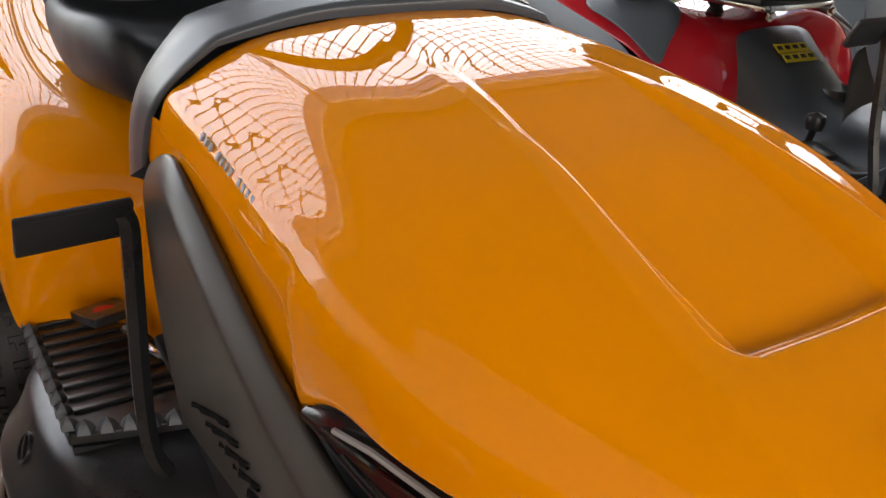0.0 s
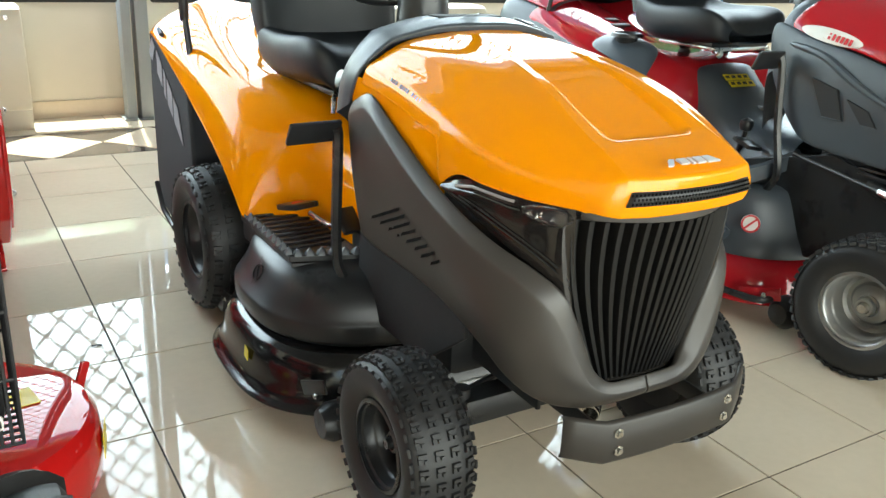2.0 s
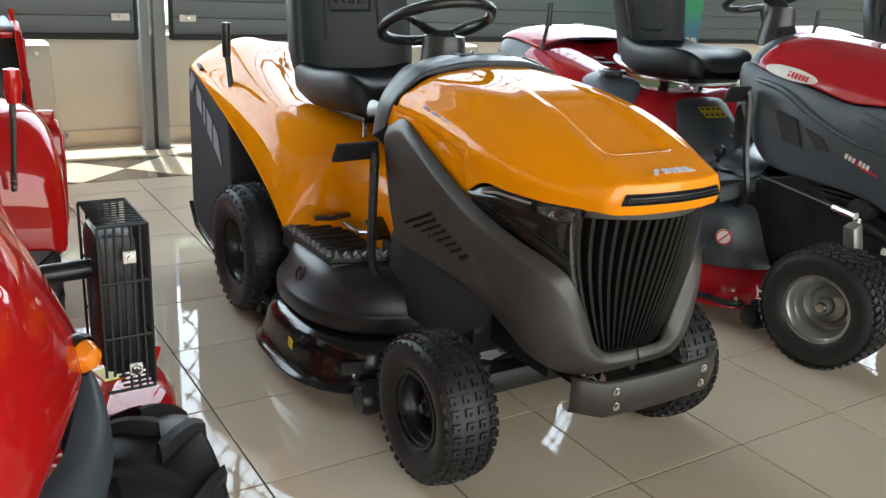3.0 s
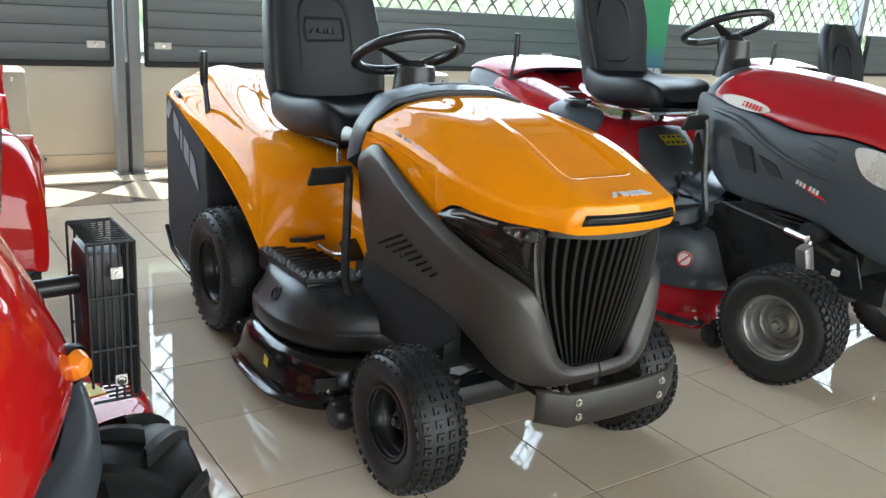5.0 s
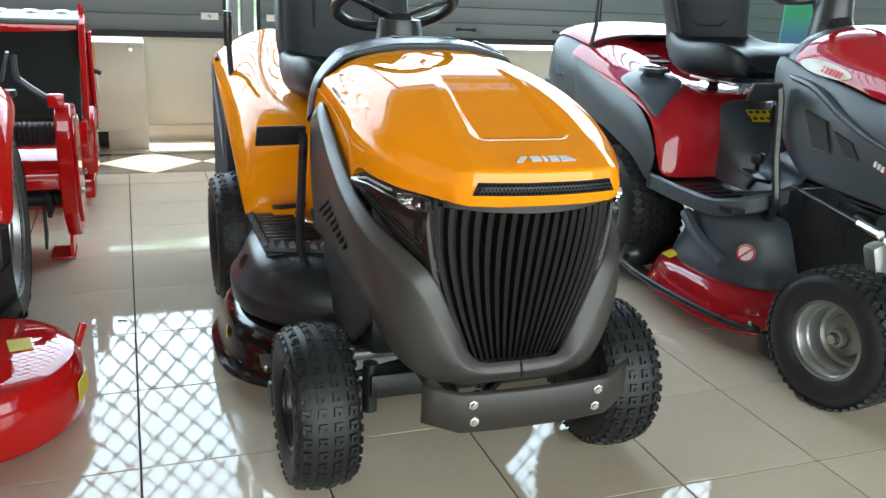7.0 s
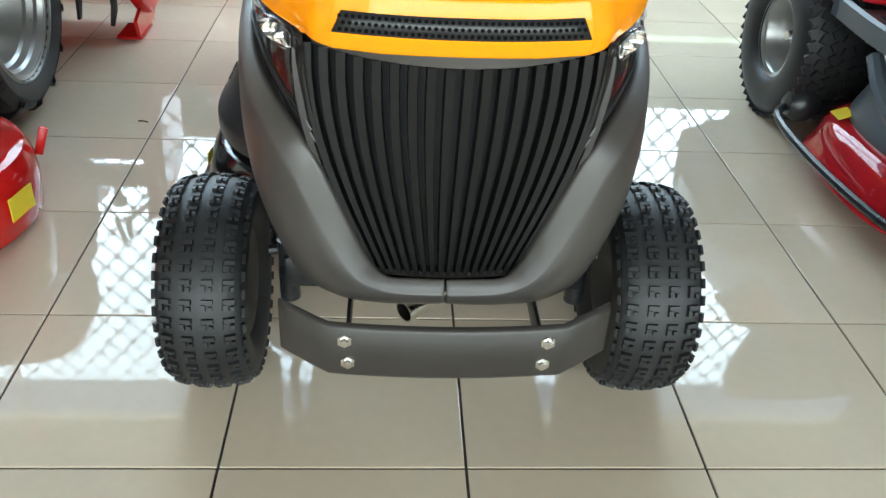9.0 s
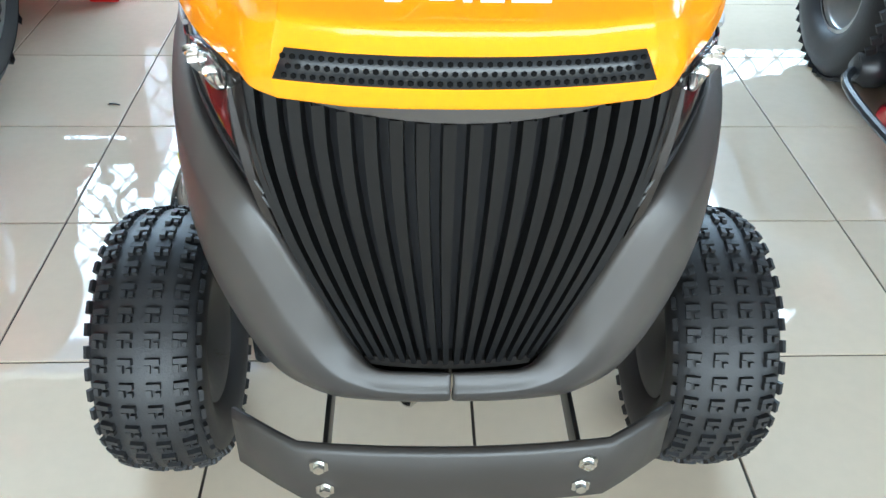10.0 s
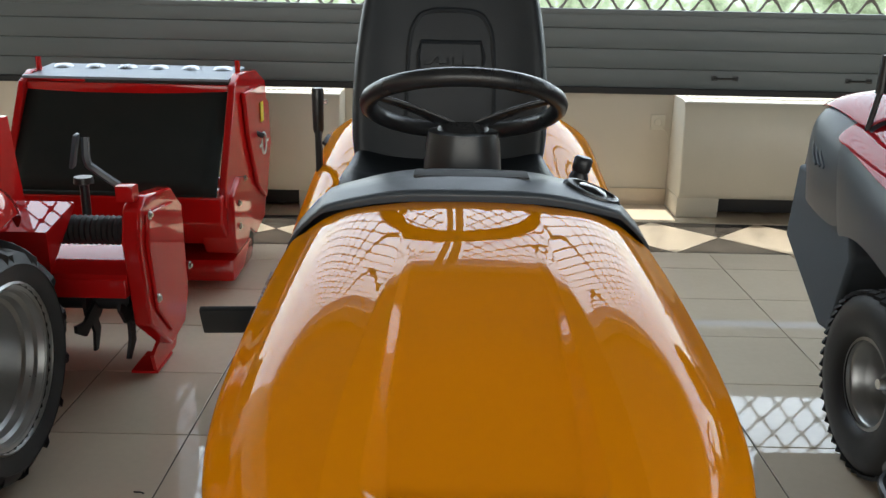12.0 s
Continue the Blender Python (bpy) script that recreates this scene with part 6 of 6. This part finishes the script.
drum = thing("drum_mower", "glossy red round drum mower deck on the floor", "mower deck", (-1.235, 0.745, 0))
part("drum", lathe([(0, 0.012), (0.27, 0.012), (0.285, 0.03), (0.290, 0.10), (0.284, 0.150), (0.268, 0.178), (0.235, 0.188), (0, 0.196)], "z", 72), RED, drum, "round glossy red drum")
part("mount_plate", plate([(-0.30, -0.12), (0.02, -0.16), (0.08, -0.06), (0.06, 0.08), (-0.30, 0.10)], 0.055, "z", 0.187), RED, drum, bevel=0.006)
part("fill_cap", lathe([(0.0, 0.005), (0.012, 0.005), (0.014, 0.012), (0.022, 0.012), (0.023, 0)], "z", 20, (-0.01, -0.05, 0.241)), RED, drum)
for x, y in ((0.055, -0.02), (-0.06, -0.11)):
    part("bolt", lathe([(0, 0.010), (0.008, 0.010), (0.012, 0.003), (0.012, 0)], "z", 10, (x, y, 0.242)), STEEL, drum, "zinc hex bolt")
part("paper_label", box((0.055, 0.075, 0.002), (0.14, 0.02, 0.1935), 0, (0, 2, 12)), LABELY, drum, "worn yellow label on top", False)
part("side_label", box((0.002, 0.085, 0.055), (0.287, -0.06, 0.10), 0, (0, 0, -12)), LABELY, drum, "worn yellow label on the rim", False)
part("stop_tab", box((0.02, 0.012, 0.07), (0.275, 0.13, 0.16), 0.003, (0, 20, 20)), RED, drum)
part("hitch_arm", box((0.34, 0.06, 0.05), (-0.28, -0.02, 0.215), 0.01), RED, drum)

# ---- tiller behind the tractor ----
till = thing("rotary_tiller", "bright red rotary tiller with chain case and dark tines", "tiller", (0, 0, 0))
case = [(1.90, 0.60), (1.96, 0.63), (2.20, 0.60), (2.30, 0.52), (2.31, 0.20), (2.25, 0.10), (2.10, 0.08), (1.92, 0.22), (1.87, 0.50)]
part("chain_case", plate(case, 0.055, "x", -1.055), RED, till, "red octagonal chain case", bevel=0.008)
part("chain_cover", plate([(1.94, 0.58), (2.17, 0.56), (2.26, 0.48), (2.27, 0.24), (2.20, 0.15), (2.08, 0.14), (1.96, 0.26), (1.92, 0.48)], 0.012, "x", -1.000), RED, till, bevel=0.004)
part("left_plate", plate(case, 0.012, "x", -2.15), RED, till)
part("hood_plate", plate([(1.88, 0.40), (1.93, 0.42), (2.10, 0.46), (2.32, 0.40), (2.32, 0.38), (2.10, 0.44), (1.93, 0.40), (1.88, 0.36)], 1.09, "x", -2.14), RED, till, "red tine hood")
part("front_beam", box((1.09, 0.05, 0.06), (-1.60, 1.90, 0.355), 0.006), RED, till)
part("rear_flap", box((1.08, 0.012, 0.28), (-1.60, 2.30, 0.27), 0.003, (14, 0, 0)), RED, till)
part("cover_top", plate([(1.78, 0.56), (1.98, 0.60), (1.98, 0.585), (1.80, 0.45), (1.78, 0.44)], 0.77, "x", -2.0), RED, till, "red folded guard plate")
part("headstock", plate([(1.80, 0.55), (2.04, 0.45), (1.98, 0.86), (1.93, 0.86)], 0.02, "x", -1.42), RED, till, "red headstock plate")
hose = [(0.040 + 0.007 * (i % 2), -1.325 + 0.0085 * i) for i in range(34)]
part("cardan_cover", lathe(hose, "x", 20, (0, 1.97, 0.515)), ROPE, till, "ribbed dark shaft cover")
part("lift_arm", tube(curve_pts([(-1.175, 1.98, 0.80), (-1.172, 1.97, 0.73), (-1.150, 1.98, 0.70), (-1.031, 2.0, 0.605)], 5), 0.012, 6), SLATE, till, "slate lift arm")
part("lift_hook", box((0.012, 0.03, 0.11), (-1.207, 1.97, 0.760), 0.004, (10, 16, 0)), SLATE, till)
part("stud", lathe([(0, 0.07), (0.028, 0.07), (0.03, 0.05), (0.014, 0.045), (0.014, -0.05), (0, -0.05)], "z", 14, (-1.21, 2.02, 0.60)), BLACK, till)
part("tine_shaft", lathe([(0, -2.10), (0.03, -2.10), (0.03, -1.06), (0, -1.06)], "x", 16, (0, 2.10, 0.235)), GASKET, till)
for i in range(7):
    x = -1.12 - 0.14 * i
    part("tine_flange", lathe([(0, 0.0), (0.075, 0.0), (0.075, 0.012), (0, 0.012)], "x", 16, (x, 2.10, 0.235)), GASKET, till)
    for k in range(4):
        b2 = plate([(0.03, -0.022), (0.13, -0.026), (0.185, -0.06), (0.195, -0.04), (0.15, 0.02), (0.03, 0.022)], 0.010, "x", 0.0)
        bmesh.ops.transform(b2, matrix=pose(x + 0.02 * (-1) ** k, 2.10, 0.235, 90 * k + 23 * i), verts=b2.verts)
        part("tine", b2, GASKET, till)
part("skid", plate([(2.02, 0.02), (2.22, 0.02), (2.26, 0.06), (2.20, 0.12), (2.10, 0.12), (2.00, 0.08)], 0.012, "x", -1.045), RED, till, "red skid shoe")
part("skid_foot", box((0.09, 0.16, 0.010), (-1.075, 2.10, 0.012), 0.003, (0, 0, 0)), RED, till)
part("lug", box((0.055, 0.05, 0.05), (-1.045, 1.93, 0.645), 0.006), RED, till)
for y, z in ((1.935, 0.575), (2.285, 0.30), (1.955, 0.30)):
    bolt(till, (-0.985, y, z), "x", 0.011, -0.010)

# ---- flail mower with a green canvas by the wall ----
fl = thing("flail_mower", "bright red flail collector with a dark green canvas front", "flail mower", (0.058, 0, 0))
for x in (-1.06, -1.93):
    part("side_plate", plate([(3.02, 0.84), (3.10, 0.88), (3.42, 0.87), (3.62, 0.80), (3.66, 0.55), (3.50, 0.16), (3.30, 0.12), (2.78, 0.38), (2.79, 0.46)], 0.03, "x", x), RED, fl, "red steel side plate", bevel=0.006)
part("side_cover", plate([(3.10, 0.80), (3.42, 0.80), (3.58, 0.70), (3.60, 0.50), (3.46, 0.26), (3.30, 0.36), (3.16, 0.60)], 0.02, "x", -1.028), RED, fl, bevel=0.005)
cv = []
for i in range(9):
    f = i / 8
    cv.append([(-1.90 + 0.84 * u, 3.06 - 0.30 * f + 0.012 * math.sin(3.1 * u + 2 * f), 0.835 - 0.40 * f) for u in [k / 12 for k in range(13)]])
part("canvas", sheet(cv), GREENNET, fl, "dark green canvas sheet", solid=0.006)
part("canvas_hem", tube([(-1.90, 2.755, 0.433), (-1.06, 2.755, 0.433)], 0.012, 8), GREENNET, fl)
part("top_cover", plate([(3.04, 0.862), (3.34, 0.886), (3.34, 0.876), (3.04, 0.852)], 0.86, "x", -1.92), COVER, fl, "galvanised top cover with slots")
for i in range(6):
    part("cover_cap", lathe([(0, 0.016), (0.030, 0.013), (0.044, 0.0)], "z", 20, (-1.84 + 0.14 * i, 3.27, 0.879)), GALV, fl)
part("top_rail", box((0.84, 0.03, 0.04), (-1.485, 3.05, 0.818), 0.005), RED, fl)
part("lower_housing", plate([(2.74, 0.43), (2.90, 0.44), (3.10, 0.40), (3.46, 0.30), (3.46, 0.16), (2.86, 0.20), (2.74, 0.32)], 1.02, "x", -2.06), RED, fl, "red rotor housing", bevel=0.008)
part("gear_box", plate([(2.82, 0.42), (2.95, 0.47), (3.12, 0.44), (3.16, 0.25), (3.05, 0.16), (2.86, 0.16), (2.82, 0.22)], 0.14, "x", -1.15), RED, fl, bevel=0.01)
part("skid", box((1.02, 0.36, 0.10), (-1.54, 3.03, 0.085), 0.02), RED, fl)
part("roller", lathe([(0, -2.0), (0.06, -2.0), (0.06, -1.08), (0, -1.08)], "x", 20, (0, 3.38, 0.062)), GASKET, fl)
for y, z in ((2.90, 0.37), (2.90, 0.27), (3.02, 0.45)):
    bolt(fl, (-1.008, y, z), "x", 0.011, -0.010)
part("yellow_label", box((0.002, 0.06, 0.09), (-1.004, 3.40, 0.68), 0), LABELY, fl, "worn yellow label", False)
rg = tube([(-1.005, 3.42 + 0.045 * math.cos(a), 0.53 + 0.05 * math.sin(a)) for a in [math.pi * k / 10 for k in range(20)]], 0.005, 6, closed=True)
part("round_mark", rg, LABELW, fl, "white ring mark")
for y in (3.35, 3.49):
    part("mark_bar", box((0.003, 0.05, 0.012), (-1.004, y, 0.53), 0), LABELW, fl, "", False)
for x in (-1.05, -1.90):
    part("hinge_pin", tube([(x, 3.16, 0.86), (x, 3.16, 0.93)], 0.012, 8), RED, fl)
part("side_latch", tube([(-1.02, 3.30, 0.60), (-0.985, 3.32, 0.58)], 0.012, 8), GASKET, fl)

# banner stand behind the red tractor
ban = thing("banner_stand", "green and blue fabric banner on a stand by the window", "banner", (3.75, 3.55, 0))
BAN = bpy.data.materials.new("banner_fabric")
BAN.use_nodes = True
n, l = BAN.node_tree.nodes, BAN.node_tree.links
gt, sep, rp = n.new("ShaderNodeNewGeometry"), n.new("ShaderNodeSeparateXYZ"), n.new("ShaderNodeValToRGB")
mrg = n.new("ShaderNodeMapRange")
mrg.inputs["From Min"].default_value, mrg.inputs["From Max"].default_value = 0.1, 1.9
l.new(gt.outputs["Position"], sep.inputs[0])
l.new(sep.outputs["Z"], mrg.inputs["Value"])
l.new(mrg.outputs["Result"], rp.inputs["Fac"])
rp.color_ramp.elements[0].color = (0.03, 0.10, 0.22, 1)
rp.color_ramp.elements[1].color = (0.10, 0.42, 0.20, 1)
e = rp.color_ramp.elements.new(0.42)
e.color = (0.08, 0.22, 0.33, 1)
e = rp.color_ramp.elements.new(0.5)
e.color = (0.05, 0.33, 0.16, 1)
l.new(rp.outputs["Color"], n["Principled BSDF"].inputs["Base Color"])
n["Principled BSDF"].inputs["Roughness"].default_value = 0.5
part("fabric", box((0.42, 0.006, 1.80), (0, 0, 0.98), 0.002), BAN, ban)
part("base", box((0.50, 0.16, 0.07), (0, 0, 0.035), 0.012), SILVER, ban)
part("top_bar", box((0.43, 0.02, 0.02), (0, 0, 1.89), 0.004), SILVER, ban)
part("pole", tube([(0, 0.03, 0.05), (0, 0.03, 1.88)], 0.010, 8), SILVER, ban)
bm = bmesh.new()
for s in SHAPES[2:]:
    plate([(u * 3.6, v * 5.5) for u, v in s], 0.004, "y", 0.0, bm)
bmesh.ops.transform(bm, matrix=Matrix.Translation((0.0, -0.007, 0.70)), verts=bm.verts)
part("banner_mark", bm, LABELW, ban, "plain white printed shapes", False)
# a scrap on the floor
ob = thing("floor_scrap", "tiny dark scrap lying on the floor tiles", "scrap", (-0.86, 1.34, 0.0))
part("shred", tube(curve_pts([(-0.014, 0.004, 0.002), (-0.004, 0.0, 0.004), (0.004, 0.003, 0.002), (0.014, -0.003, 0.002)], 3), 0.002, 5), INK, ob)

# ---- floor tiles, nearest ones as pieces of their own ----
GAP = 0.0048


def tile_mesh(w, d, name, material):
    bm = box((w - GAP, d - GAP, 0.008), (0, 0, -0.004), 0.0012)
    me = bpy.data.meshes.new(name)
    bm.to_mesh(me)
    bm.free()
    me.materials.append(material)
    return me


tile_data = tile_mesh(T, T, "tile", TILE)
STRIP0, STRIP1 = 3.53, 4.10
far = bmesh.new()
for i in range(-13, 32):
    for j in range(-15, 9):
        x, y = (i + 0.5) * T, (j + 0.5) * T
        if x < WEST or x > EAST or y < SOUTH:
            continue
        y0, y1 = j * T, min((j + 1) * T, STRIP0)
        if y1 - y0 < 0.05:
            continue
        if -6 <= i < 7 and -4 <= j < 8:
            ob = new("tile", tile_data)
            ob.location = (x, y, 0)
            ob.parent = floor
        else:
            box((T - GAP, y1 - y0 - GAP, 0.008), (x, (y0 + y1) / 2, -0.004), 0, bm=far)
x = WEST
while x < EAST:
    box((T - GAP, WALL_Y - STRIP1 - GAP, 0.008), (x + 0.2, (WALL_Y + STRIP1) / 2, -0.004), 0, bm=far)
    x += T
tagged(part("far_tiles", far, TILE, floor, "", False), kind="stuff")
mid, half = (STRIP0 + STRIP1) / 2, (STRIP1 - STRIP0) / 2 - 0.002
bm = box((EAST - WEST, STRIP1 - STRIP0 - GAP, 0.004), ((EAST + WEST) / 2, mid, -0.0052), 0)
part("border_band", bm, DARKTILE, floor, "dark inlaid border band", False)
wide = 0.294
bm = plate([(-wide + 0.004, 0), (0, -half), (wide - 0.004, 0), (0, half)], 0.003, "z", -0.0032)
me = bpy.data.meshes.new("border_diamond")
bm.to_mesh(me)
bm.free()
me.materials.append(TILE)
x = 1.072 - 10 * 0.588
while x < 9:
    ob = new("border_diamond", me)
    ob.location = (x, mid, 0)
    ob.parent = floor
    x += 2 * wide
